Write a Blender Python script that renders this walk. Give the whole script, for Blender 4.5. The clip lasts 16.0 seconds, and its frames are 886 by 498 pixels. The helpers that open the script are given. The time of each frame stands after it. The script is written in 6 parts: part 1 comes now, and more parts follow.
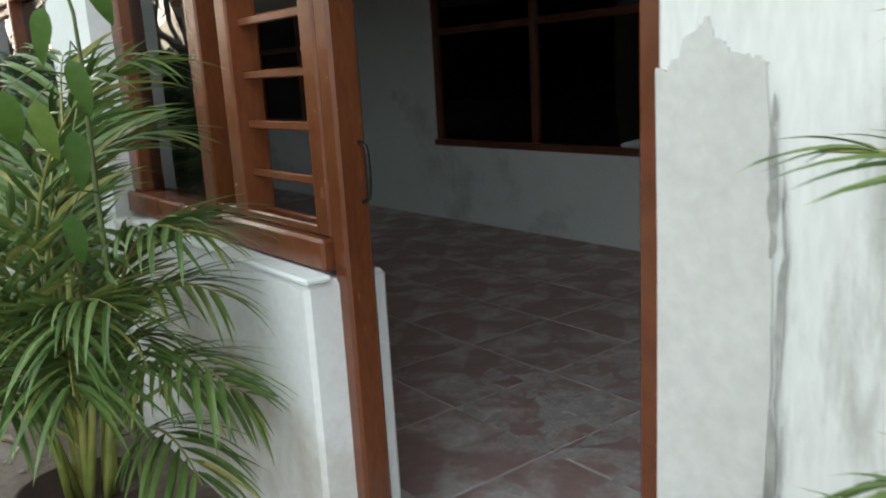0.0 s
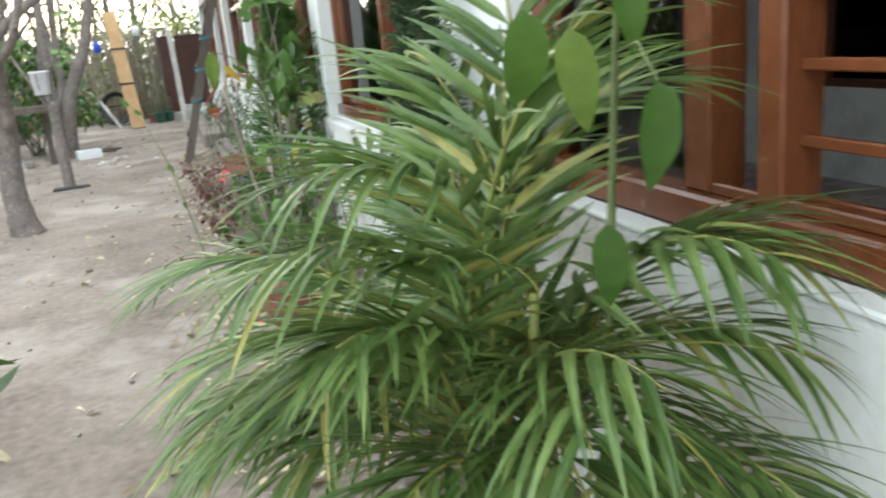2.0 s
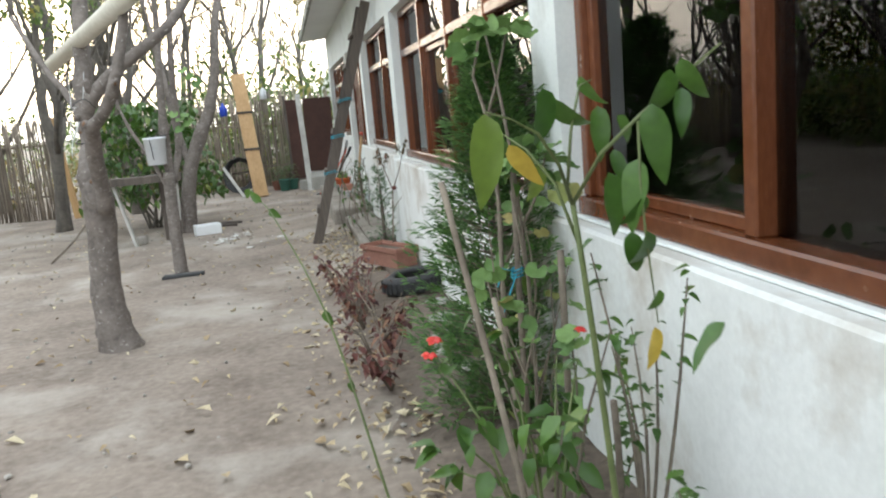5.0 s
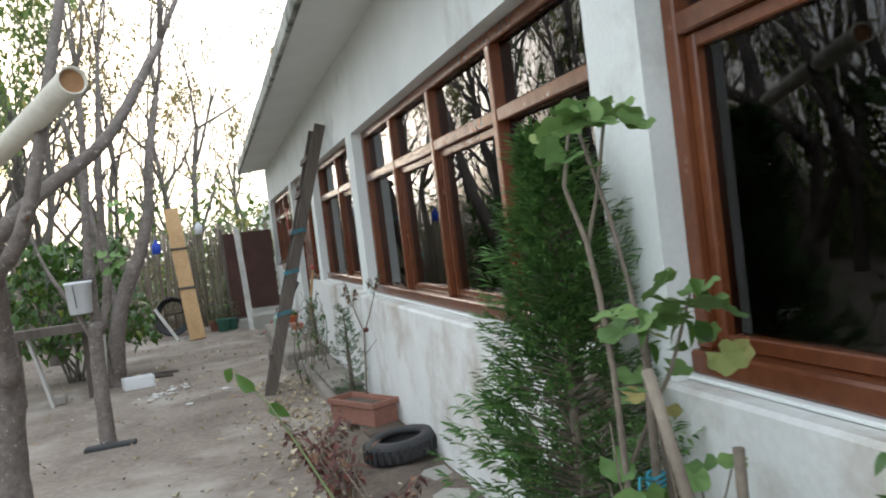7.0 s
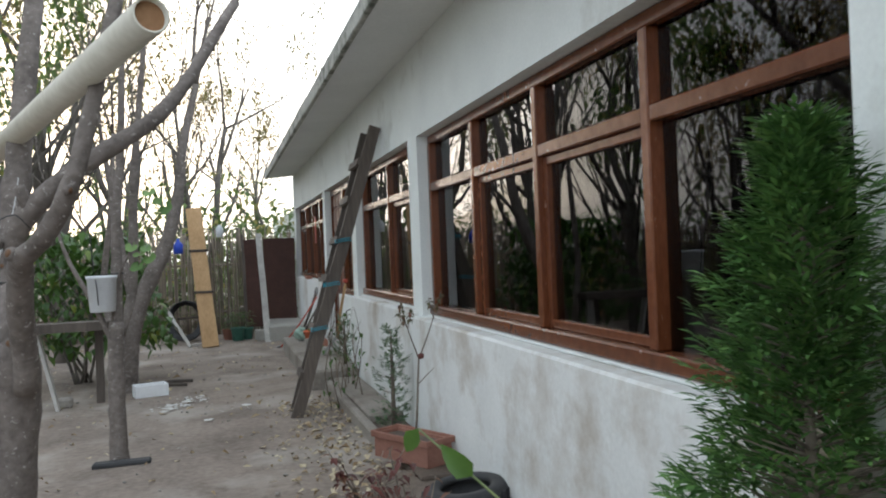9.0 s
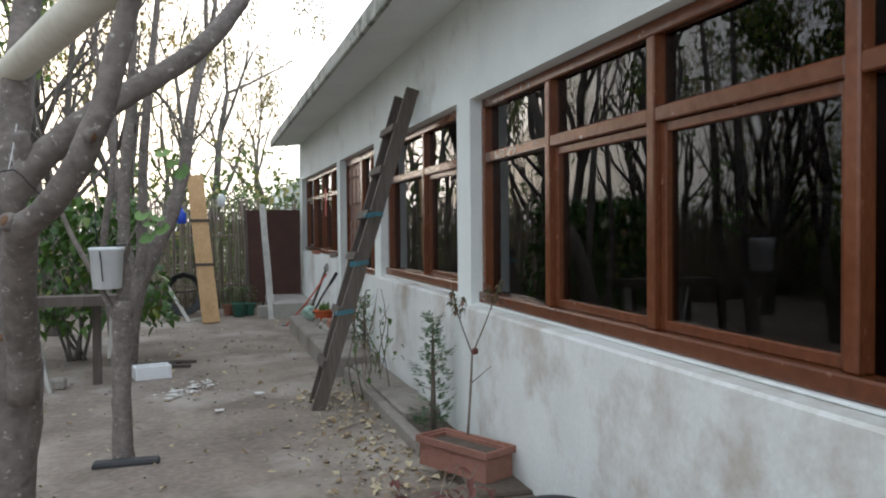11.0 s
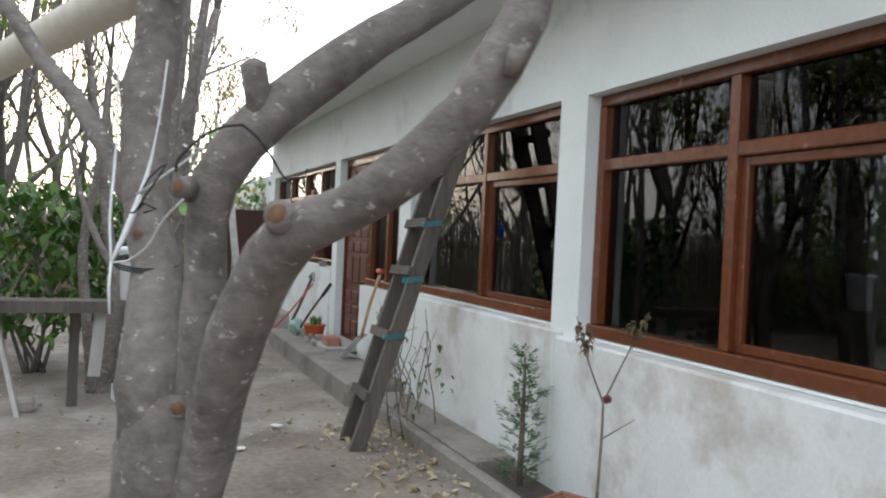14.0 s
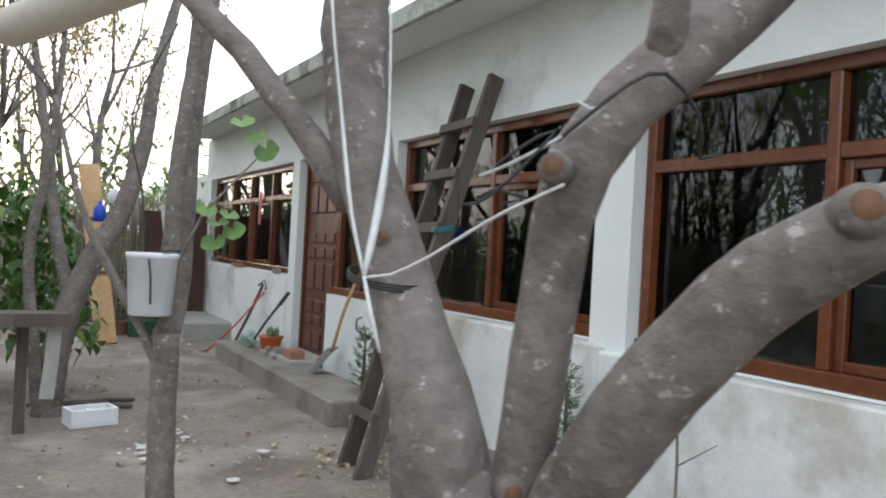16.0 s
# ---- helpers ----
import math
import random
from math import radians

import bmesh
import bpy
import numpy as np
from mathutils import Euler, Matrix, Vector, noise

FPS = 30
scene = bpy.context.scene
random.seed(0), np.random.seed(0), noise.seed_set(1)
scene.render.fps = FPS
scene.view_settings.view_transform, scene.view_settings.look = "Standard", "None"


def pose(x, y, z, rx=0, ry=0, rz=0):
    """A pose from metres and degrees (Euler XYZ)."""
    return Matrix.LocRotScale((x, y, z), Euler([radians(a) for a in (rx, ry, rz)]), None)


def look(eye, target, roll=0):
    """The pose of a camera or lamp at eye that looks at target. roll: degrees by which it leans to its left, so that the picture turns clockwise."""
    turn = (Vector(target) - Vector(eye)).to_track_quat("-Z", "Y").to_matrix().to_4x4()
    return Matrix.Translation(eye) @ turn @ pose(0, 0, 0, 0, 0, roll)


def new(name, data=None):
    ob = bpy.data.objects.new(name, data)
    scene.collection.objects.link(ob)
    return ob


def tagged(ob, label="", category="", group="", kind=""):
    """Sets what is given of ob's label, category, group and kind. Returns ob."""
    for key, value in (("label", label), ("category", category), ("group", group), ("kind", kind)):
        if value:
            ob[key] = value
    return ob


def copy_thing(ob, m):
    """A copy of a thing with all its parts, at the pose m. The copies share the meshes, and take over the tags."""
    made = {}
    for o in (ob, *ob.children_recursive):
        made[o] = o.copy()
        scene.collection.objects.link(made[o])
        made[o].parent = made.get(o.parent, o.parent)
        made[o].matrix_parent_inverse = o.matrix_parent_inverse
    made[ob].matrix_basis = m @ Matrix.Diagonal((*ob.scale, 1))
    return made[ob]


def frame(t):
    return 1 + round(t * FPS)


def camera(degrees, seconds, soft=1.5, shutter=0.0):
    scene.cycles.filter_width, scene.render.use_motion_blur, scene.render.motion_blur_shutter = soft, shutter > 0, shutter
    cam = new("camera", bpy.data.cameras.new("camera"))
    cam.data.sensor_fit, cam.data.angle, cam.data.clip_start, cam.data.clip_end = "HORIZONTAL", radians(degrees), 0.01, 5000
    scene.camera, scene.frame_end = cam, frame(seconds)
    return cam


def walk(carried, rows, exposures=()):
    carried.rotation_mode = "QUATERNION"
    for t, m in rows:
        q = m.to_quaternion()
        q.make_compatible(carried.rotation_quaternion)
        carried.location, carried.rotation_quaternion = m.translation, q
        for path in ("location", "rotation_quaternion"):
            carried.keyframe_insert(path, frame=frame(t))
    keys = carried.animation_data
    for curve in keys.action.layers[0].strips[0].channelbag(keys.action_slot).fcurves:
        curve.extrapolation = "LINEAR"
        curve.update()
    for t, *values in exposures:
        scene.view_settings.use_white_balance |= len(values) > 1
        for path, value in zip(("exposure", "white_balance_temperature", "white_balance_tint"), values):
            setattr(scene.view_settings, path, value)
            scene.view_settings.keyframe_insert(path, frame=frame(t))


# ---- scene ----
cam = camera(57.7, 16.0, soft=2.0, shutter=0.3)
PATH = [
    (0, (0.104, 0.099, 1.332), (1.29, 1.65, 0.9), -3.3),
    (0.5, (0.112, 0.324, 1.334), (1.353, 1.842, 0.941), -3.2),
    (1, (0.045, 0.54, 1.31), (1.232, 2.082, 0.846), -5.5),
    (1.5, (0.023, 0.776, 1.288), (0.952, 2.471, 0.772), -5.8),
    (2, (0.024, 1.052, 1.332), (0.605, 2.892, 0.805), -5.3),
    (2.5, (-0.03, 1.335, 1.337), (0.416, 3.21, 0.801), -4.9),
    (3, (-0.065, 1.75, 1.3), (0.351, 3.636, 0.779), -5.6),
    (5.5, (-0.094, 3.319, 1.346), (0.256, 5.268, 1.063), -5.1),
    (6, (-0.151, 3.556, 1.33), (0.246, 5.506, 1.127), -5.7),
    (6.5, (-0.196, 3.803, 1.357), (0.378, 5.715, 1.235), -6.6),
    (7, (-0.232, 4.064, 1.37), (0.319, 5.985, 1.312), -6.9),
    (7.5, (-0.278, 4.304, 1.372), (0.246, 6.233, 1.315), -5.9),
    (8, (-0.362, 4.493, 1.365), (0.171, 6.421, 1.339), -4.7),
    (8.5, (-0.419, 4.655, 1.357), (0.122, 6.581, 1.361), -3.2),
    (11, (-0.669, 5.591, 1.383), (-0.103, 7.509, 1.328), -0.5),
    (11.5, (-0.708, 5.857, 1.392), (-0.028, 7.737, 1.329), -0.5),
    (12, (-0.814, 6.031, 1.393), (-0.098, 7.898, 1.372), 0.6),
    (12.5, (-0.977, 6.215, 1.38), (-0.215, 8.064, 1.366), 1.8),
    (13, (-1.114, 6.379, 1.388), (-0.298, 8.205, 1.348), 1.9),
    (13.5, (-1.227, 6.563, 1.374), (-0.422, 8.393, 1.332), 2.2),
    (14, (-1.345, 6.74, 1.385), (-0.595, 8.594, 1.36), 2.7),
    (14.5, (-1.521, 6.873, 1.383), (-0.696, 8.695, 1.362), 3.3),
    (15, (-1.612, 7.042, 1.358), (-0.732, 8.836, 1.282), 3.5),
    (15.5, (-1.657, 7.254, 1.368), (-0.726, 9.023, 1.337), 2.5),
    (16, (-1.773, 7.407, 1.352), (-0.811, 9.161, 1.355), 3.1),
]
walk(cam, [(t, look(eye, target, roll)) for t, eye, target, roll in PATH],
     [(0.0, 0.5, 6500, 9), (1.5, 1.02, 6500, 10), (2.5, 1.02, 6500, 12), (3.2, 0.72, 6550, 14), (5.5, 0.65, 6480, 11), (7.0, 0.3, 6350, 13), (8.5, -0.04, 6250, 13), (11.0, -0.04, 6250, 14), (14.0, 0.27, 6320, 15), (16.0, 0.28, 6320, 15)])

# ---- light ----
SUN_EL, SUN_AZ = 14.0, 12.0
world = bpy.data.worlds.new("world")
scene.world = world
world.use_nodes = True
wn, wl = world.node_tree.nodes, world.node_tree.links
sky = wn.new("ShaderNodeTexSky")
sky.sky_type, sky.sun_disc = "NISHITA", False
sky.sun_elevation, sky.sun_rotation = radians(SUN_EL), radians(-SUN_AZ)
sky.air_density, sky.dust_density, sky.ozone_density = 1.0, 4.0, 1.0
haze = wn.new("ShaderNodeMixRGB")
haze.inputs["Fac"].default_value = 0.82
haze.inputs["Color2"].default_value = (7.7, 8.6, 9.1, 1)
wl.new(sky.outputs["Color"], haze.inputs["Color1"])
wl.new(haze.outputs["Color"], wn["Background"].inputs["Color"])
wn["Background"].inputs["Strength"].default_value = 0.23

sun = new("sun", bpy.data.lights.new("sun", "SUN"))
sun.data.energy, sun.data.angle, sun.data.color = 0.5, radians(25), (1.0, 0.93, 0.84)
sun.matrix_world = look((-4 * math.sin(radians(SUN_AZ)), 4, 4 * math.tan(radians(SUN_EL))), (0, 0, 0))

# ---- materials ----
def shade(name, dark, light, rough=0.8, fine=40.0, broad=2.5, bump=0.3, depth=0.004, stretch=(1, 1, 1), spread=0.0, stain=None, stain_at=(0.55, 0.7), stain_scale=1.3, metal=0.0, sheen_spot=0.0):
    """A rough painted, mineral or wooden surface: grain, broad wear, an optional stain and relief."""
    m = bpy.data.materials.new(name)
    m.use_nodes = True
    n, l = m.node_tree.nodes, m.node_tree.links
    out = n["Principled BSDF"]
    at = n.new("ShaderNodeTexCoord")
    scale = n.new("ShaderNodeMapping")
    scale.inputs["Scale"].default_value = stretch
    l.new(at.outputs["Object"], scale.inputs["Vector"])
    a, b = n.new("ShaderNodeTexNoise"), n.new("ShaderNodeTexNoise")
    a.inputs["Scale"].default_value, a.inputs["Detail"].default_value = fine, 6
    b.inputs["Scale"].default_value, b.inputs["Detail"].default_value = broad, 5
    b.inputs["Roughness"].default_value = 0.62
    for t in (a, b):
        l.new(scale.outputs["Vector"], t.inputs["Vector"])
    add = n.new("ShaderNodeMath")
    add.operation = "MULTIPLY_ADD"
    add.inputs[1].default_value = 0.4
    l.new(a.outputs["Fac"], add.inputs[0])
    half = n.new("ShaderNodeMath")
    half.operation = "MULTIPLY"
    half.inputs[1].default_value = 0.6
    l.new(b.outputs["Fac"], half.inputs[0])
    l.new(half.outputs[0], add.inputs[2])
    ramp = n.new("ShaderNodeValToRGB")
    ramp.color_ramp.elements[0].position, ramp.color_ramp.elements[1].position = 0.34, 0.66
    ramp.color_ramp.elements[0].color, ramp.color_ramp.elements[1].color = (*dark, 1), (*light, 1)
    l.new(add.outputs[0], ramp.inputs["Fac"])
    colour = ramp.outputs["Color"]
    if stain:
        s = n.new("ShaderNodeTexNoise")
        s.inputs["Scale"].default_value, s.inputs["Detail"].default_value, s.inputs["Roughness"].default_value = stain_scale, 8, 0.65
        l.new(scale.outputs["Vector"], s.inputs["Vector"])
        r = n.new("ShaderNodeMapRange")
        r.inputs["From Min"].default_value, r.inputs["From Max"].default_value = stain_at
        l.new(s.outputs["Fac"], r.inputs["Value"])
        mix = n.new("ShaderNodeMixRGB")
        mix.inputs["Color2"].default_value = (*stain, 1)
        l.new(r.outputs["Result"], mix.inputs["Fac"])
        l.new(colour, mix.inputs["Color1"])
        colour = mix.outputs["Color"]
    if spread:
        info = n.new("ShaderNodeObjectInfo")
        isl = n.new("ShaderNodeNewGeometry")
        both = n.new("ShaderNodeMath")
        both.operation = "ADD"
        l.new(info.outputs["Random"], both.inputs[0])
        l.new(isl.outputs["Random Per Island"], both.inputs[1])
        wrap = n.new("ShaderNodeMath")
        wrap.operation = "FRACT"
        l.new(both.outputs[0], wrap.inputs[0])
        v = n.new("ShaderNodeMapRange")
        v.inputs["To Min"].default_value, v.inputs["To Max"].default_value = 1 - spread, 1 + spread
        l.new(wrap.outputs[0], v.inputs["Value"])
        hsv = n.new("ShaderNodeHueSaturation")
        l.new(v.outputs["Result"], hsv.inputs["Value"])
        l.new(colour, hsv.inputs["Color"])
        colour = hsv.outputs["Color"]
    l.new(colour, out.inputs["Base Color"])
    rr = n.new("ShaderNodeMapRange")
    rr.inputs["To Min"].default_value, rr.inputs["To Max"].default_value = max(0.05, rough - 0.12 - sheen_spot), min(1, rough + 0.1)
    l.new(a.outputs["Fac"], rr.inputs["Value"])
    l.new(rr.outputs["Result"], out.inputs["Roughness"])
    out.inputs["Metallic"].default_value = metal
    if bump:
        bp = n.new("ShaderNodeBump")
        bp.inputs["Strength"].default_value, bp.inputs["Distance"].default_value = bump, depth
        l.new(add.outputs[0], bp.inputs["Height"])
        l.new(bp.outputs["Normal"], out.inputs["Normal"])
    return m


def leafy(name, dark, light, rough=0.45, pale=(0.3, 0.3, 0.06), pale_share=0.08, glow=0.25):
    """A leaf: green that differs from leaf to leaf, a few of them yellowed, some light through the blade."""
    m = bpy.data.materials.new(name)
    m.use_nodes = True
    n, l = m.node_tree.nodes, m.node_tree.links
    out = n["Principled BSDF"]
    isl, info = n.new("ShaderNodeNewGeometry"), n.new("ShaderNodeObjectInfo")
    add, wrap = n.new("ShaderNodeMath"), n.new("ShaderNodeMath")
    wrap.operation = "FRACT"
    l.new(isl.outputs["Random Per Island"], add.inputs[0])
    l.new(info.outputs["Random"], add.inputs[1])
    l.new(add.outputs[0], wrap.inputs[0])
    ramp = n.new("ShaderNodeValToRGB")
    e = ramp.color_ramp.elements
    e[0].color, e[1].color = (*dark, 1), (*pale, 1)
    e[1].position = 1.0
    mid = e.new(max(0.1, 1 - 1.6 * pale_share))
    mid.color = (*light, 1)
    l.new(wrap.outputs[0], ramp.inputs["Fac"])
    at, noi = n.new("ShaderNodeTexCoord"), n.new("ShaderNodeTexNoise")
    noi.inputs["Scale"].default_value, noi.inputs["Detail"].default_value = 30, 4
    l.new(at.outputs["Object"], noi.inputs["Vector"])
    v = n.new("ShaderNodeMapRange")
    v.inputs["To Min"].default_value, v.inputs["To Max"].default_value = 0.65, 1.35
    l.new(noi.outputs["Fac"], v.inputs["Value"])
    hsv = n.new("ShaderNodeHueSaturation")
    l.new(v.outputs["Result"], hsv.inputs["Value"])
    l.new(ramp.outputs["Color"], hsv.inputs["Color"])
    l.new(hsv.outputs["Color"], out.inputs["Base Color"])
    out.inputs["Roughness"].default_value = rough
    if glow:
        tr, mix = n.new("ShaderNodeBsdfTranslucent"), n.new("ShaderNodeMixShader")
        mix.inputs["Fac"].default_value = glow
        l.new(hsv.outputs["Color"], tr.inputs["Color"])
        l.new(out.outputs["BSDF"], mix.inputs[1])
        l.new(tr.outputs["BSDF"], mix.inputs[2])
        l.new(mix.outputs["Shader"], n["Material Output"].inputs["Surface"])
    return m


def clear_glass(name, tint):
    m = bpy.data.materials.new(name)
    m.use_nodes = True
    n, l = m.node_tree.nodes, m.node_tree.links
    n.remove(n["Principled BSDF"])
    see, gloss, mix, fr = n.new("ShaderNodeBsdfTransparent"), n.new("ShaderNodeBsdfGlossy"), n.new("ShaderNodeMixShader"), n.new("ShaderNodeFresnel")
    see.inputs["Color"].default_value = (*tint, 1)
    gloss.inputs["Roughness"].default_value = 0.0
    fr.inputs["IOR"].default_value = 1.55
    at, noi, bp = n.new("ShaderNodeTexCoord"), n.new("ShaderNodeTexNoise"), n.new("ShaderNodeBump")
    noi.inputs["Scale"].default_value = 1.6
    bp.inputs["Strength"].default_value, bp.inputs["Distance"].default_value = 0.02, 0.02
    l.new(at.outputs["Object"], noi.inputs["Vector"])
    l.new(noi.outputs["Fac"], bp.inputs["Height"])
    l.new(bp.outputs["Normal"], gloss.inputs["Normal"])
    l.new(fr.outputs["Fac"], mix.inputs["Fac"])
    l.new(see.outputs["BSDF"], mix.inputs[1])
    l.new(gloss.outputs["BSDF"], mix.inputs[2])
    l.new(mix.outputs["Shader"], n["Material Output"].inputs["Surface"])
    return m


PLASTER = shade("white_plaster", (0.74, 0.77, 0.75), (0.85, 0.88, 0.85), 0.9, 60, 1.6, 0.35, 0.004, stain=(0.44, 0.43, 0.38), stain_at=(0.56, 0.78), stain_scale=1.1)
PLASTER_LOW = shade("weathered_plaster", (0.70, 0.71, 0.69), (0.83, 0.84, 0.82), 0.92, 45, 2.2, 0.5, 0.006, stain=(0.40, 0.33, 0.25), stain_at=(0.50, 0.72), stain_scale=1.35)
PLASTER_OLD = shade("peeling_plaster", (0.60, 0.615, 0.59), (0.78, 0.79, 0.76), 0.92, 40, 2.0, 0.6, 0.006, stretch=(1, 2.2, 0.5), stain=(0.33, 0.325, 0.30), stain_at=(0.54, 0.66), stain_scale=2.2)
INNER = shade("inner_plaster", (0.76, 0.78, 0.76), (0.85, 0.87, 0.84), 0.9, 50, 1.5, 0.3, 0.003, stain=(0.42, 0.42, 0.38), stain_at=(0.58, 0.8))
CEMENT = shade("cement", (0.30, 0.29, 0.26), (0.44, 0.42, 0.38), 0.93, 50, 3.0, 0.6, 0.008, stain=(0.2, 0.18, 0.15), stain_at=(0.52, 0.75), stain_scale=2.0)
STEP = shade("earthy_cement", (0.20, 0.175, 0.15), (0.33, 0.295, 0.255), 0.95, 40, 2.5, 0.8, 0.014, stain=(0.15, 0.12, 0.095), stain_at=(0.48, 0.7), stain_scale=2.4)
FASCIA = shade("lichened_cement", (0.34, 0.34, 0.31), (0.55, 0.55, 0.50), 0.93, 40, 3.0, 0.6, 0.008, stain=(0.09, 0.1, 0.08), stain_at=(0.46, 0.62), stain_scale=3.0)
SOFFIT = shade("soffit_plaster", (0.70, 0.71, 0.69), (0.80, 0.81, 0.79), 0.93, 40, 1.2, 0.3, 0.004)
WOOD = shade("varnished_wood", (0.11, 0.031, 0.012), (0.185, 0.060, 0.023), 0.24, 90, 9.0, 0.25, 0.002, stretch=(1, 0.25, 0.25), spread=0.12)
DOORWOOD = shade("dark_door_wood", (0.085, 0.026, 0.013), (0.17, 0.055, 0.028), 0.45, 60, 6.0, 0.25, 0.002, stretch=(1, 1, 0.15))
EARTH = shade("dry_earth", (0.135, 0.103, 0.082), (0.31, 0.255, 0.21), 0.97, 22, 1.6, 1.0, 0.016, stain=(0.38, 0.335, 0.29), stain_at=(0.5, 0.66), stain_scale=0.75)
TILE = shade("red_floor_tile", (0.33, 0.215, 0.195), (0.47, 0.34, 0.31), 0.45, 20, 3.0, 0.15, 0.002, spread=0.1, stain=(0.68, 0.65, 0.63), stain_at=(0.49, 0.66), stain_scale=3.6)
GROUT = shade("pale_grout", (0.60, 0.56, 0.53), (0.72, 0.68, 0.65), 0.95, 60, 4, 0.3, 0.003)
BARK = shade("grey_bark", (0.105, 0.086, 0.075), (0.25, 0.213, 0.188), 0.92, 34, 7.0, 1.0, 0.02, stretch=(1, 1, 1.15), stain=(0.42, 0.385, 0.35), stain_at=(0.60, 0.66), stain_scale=38.0)
BARK_FAR = shade("brown_bark", (0.085, 0.074, 0.065), (0.20, 0.175, 0.15), 0.95, 18, 4.0, 0.6, 0.015)
OLDWOOD = shade("weathered_plank", (0.055, 0.044, 0.037), (0.135, 0.11, 0.092), 0.9, 50, 5, 0.7, 0.005, stretch=(1, 1, 0.12), spread=0.15)
NEWWOOD = shade("pale_pine_board", (0.42, 0.25, 0.11), (0.60, 0.38, 0.19), 0.75, 40, 5, 0.4, 0.003, stretch=(1, 1, 0.1), spread=0.1)
CANE = shade("dry_cane", (0.17, 0.135, 0.105), (0.36, 0.30, 0.24), 0.9, 30, 6, 0.4, 0.004, stretch=(1, 1, 0.1), spread=0.35)
RUST = shade("rusted_sheet", (0.055, 0.024, 0.018), (0.10, 0.045, 0.034), 0.8, 25, 2, 0.3, 0.003)
TERRA = shade("terracotta", (0.23, 0.10, 0.07), (0.35, 0.17, 0.125), 0.85, 40, 4, 0.35, 0.003, spread=0.08)
GLASS = clear_glass("window_glass", (0.5, 0.52, 0.52))

# ---- building tools ----
def base_of(ob):
    m = ob.matrix_basis
    return base_of(ob.parent) @ ob.matrix_parent_inverse @ m if ob.parent else m.copy()


def thing(name, at, label, category, group="", kind=""):
    """An empty at a thing's base, that carries its parts."""
    ob = new(name)
    ob.empty_display_size = 0.1
    ob.matrix_basis = Matrix.Translation(at)
    return tagged(ob, label, category, group, kind)


def finish(bm, name, material, smooth=False):
    me = bpy.data.meshes.new(name)
    bm.normal_update()
    bm.to_mesh(me)
    bm.free()
    me.materials.append(material)
    if smooth:
        me.shade_smooth()
    return me


def part(name, bm, material, parent=None, label="", smooth=False):
    """Links a bmesh, drawn in world metres, as one mesh under a thing or a part."""
    me = bm if isinstance(bm, bpy.types.Mesh) else finish(bm, name, material, smooth)
    ob = new(name, me)
    if parent:
        ob.parent = parent
        ob.matrix_parent_inverse = base_of(parent).inverted()
    return tagged(ob, label)


def setting(name, bm, material, label, category="", smooth=False):
    return tagged(part(name, bm, material, None, "", smooth), label, category, "", "structure")


def block(bm, x0, x1, y0, y1, z0, z1, bevel=0.0, m=None):
    """A box between corners, its edges broken by a bevel."""
    made = bmesh.ops.create_cube(bm, size=1.0)["verts"]
    bmesh.ops.scale(bm, vec=(x1 - x0, y1 - y0, z1 - z0), verts=made)
    bmesh.ops.translate(bm, vec=((x0 + x1) / 2, (y0 + y1) / 2, (z0 + z1) / 2), verts=made)
    if bevel:
        edges = list({e for v in made for e in v.link_edges})
        made = list({v for f in bmesh.ops.bevel(bm, geom=edges, offset=bevel, segments=1, affect="EDGES")["faces"] for v in f.verts} | {v for v in made if v.is_valid})
    if m is not None:
        bmesh.ops.transform(bm, matrix=m, verts=made)
    return made


def slab(*box, bevel=0.0, m=None):
    bm = bmesh.new()
    block(bm, *box, bevel=bevel, m=m)
    return bm


def smooth_line(points, step):
    """Points along a Catmull-Rom line, with their radii: each point is (x, y, z, r)."""
    p = [Vector(q) for q in points]
    p = [2 * p[0] - p[1]] + p + [2 * p[-1] - p[-2]]
    line = []
    for i in range(1, len(p) - 2):
        a, b, c, d = p[i - 1:i + 3]
        n = max(1, int((c - b).xyz.length / step))
        for k in range(n):
            t = k / n
            line.append(0.5 * (2 * b + (c - a) * t + (2 * a - 5 * b + 4 * c - d) * t * t + (3 * b - a - 3 * c + d) * t ** 3))
    line.append(p[-2])
    return line


def tube(bm, points, seg=8, step=0.12, lumps=0.0, smooth=True, closed=True):
    """A round limb through points (x, y, z, r)."""
    line = smooth_line(points, step) if smooth else [Vector(q) for q in points]
    rings, side = [], None
    for i, q in enumerate(line):
        way = (line[min(i + 1, len(line) - 1)] - line[max(i - 1, 0)]).xyz.normalized()
        side = way.orthogonal().normalized() if side is None else (side - way * side.dot(way)).normalized()
        up = way.cross(side)
        ring = []
        for k in range(seg):
            a = 2 * math.pi * k / seg
            r = max(0.0008, q.w)
            c = q.xyz + (side * math.cos(a) + up * math.sin(a)) * r
            if lumps:
                c += (c - q.xyz) * lumps * (noise.noise(c * (0.5 / r)) + 0.5 * noise.noise(c * (1.3 / r)))
            ring.append(bm.verts.new(c))
        rings.append(ring)
    for a, b in zip(rings, rings[1:]):
        for k in range(seg):
            bm.faces.new((a[k], a[(k + 1) % seg], b[(k + 1) % seg], b[k]))
    if closed and seg > 2:
        bm.faces.new(rings[0][::-1])
        bm.faces.new(rings[-1])
    return rings


def limb(points, **k):
    bm = bmesh.new()
    tube(bm, points, **k)
    return bm


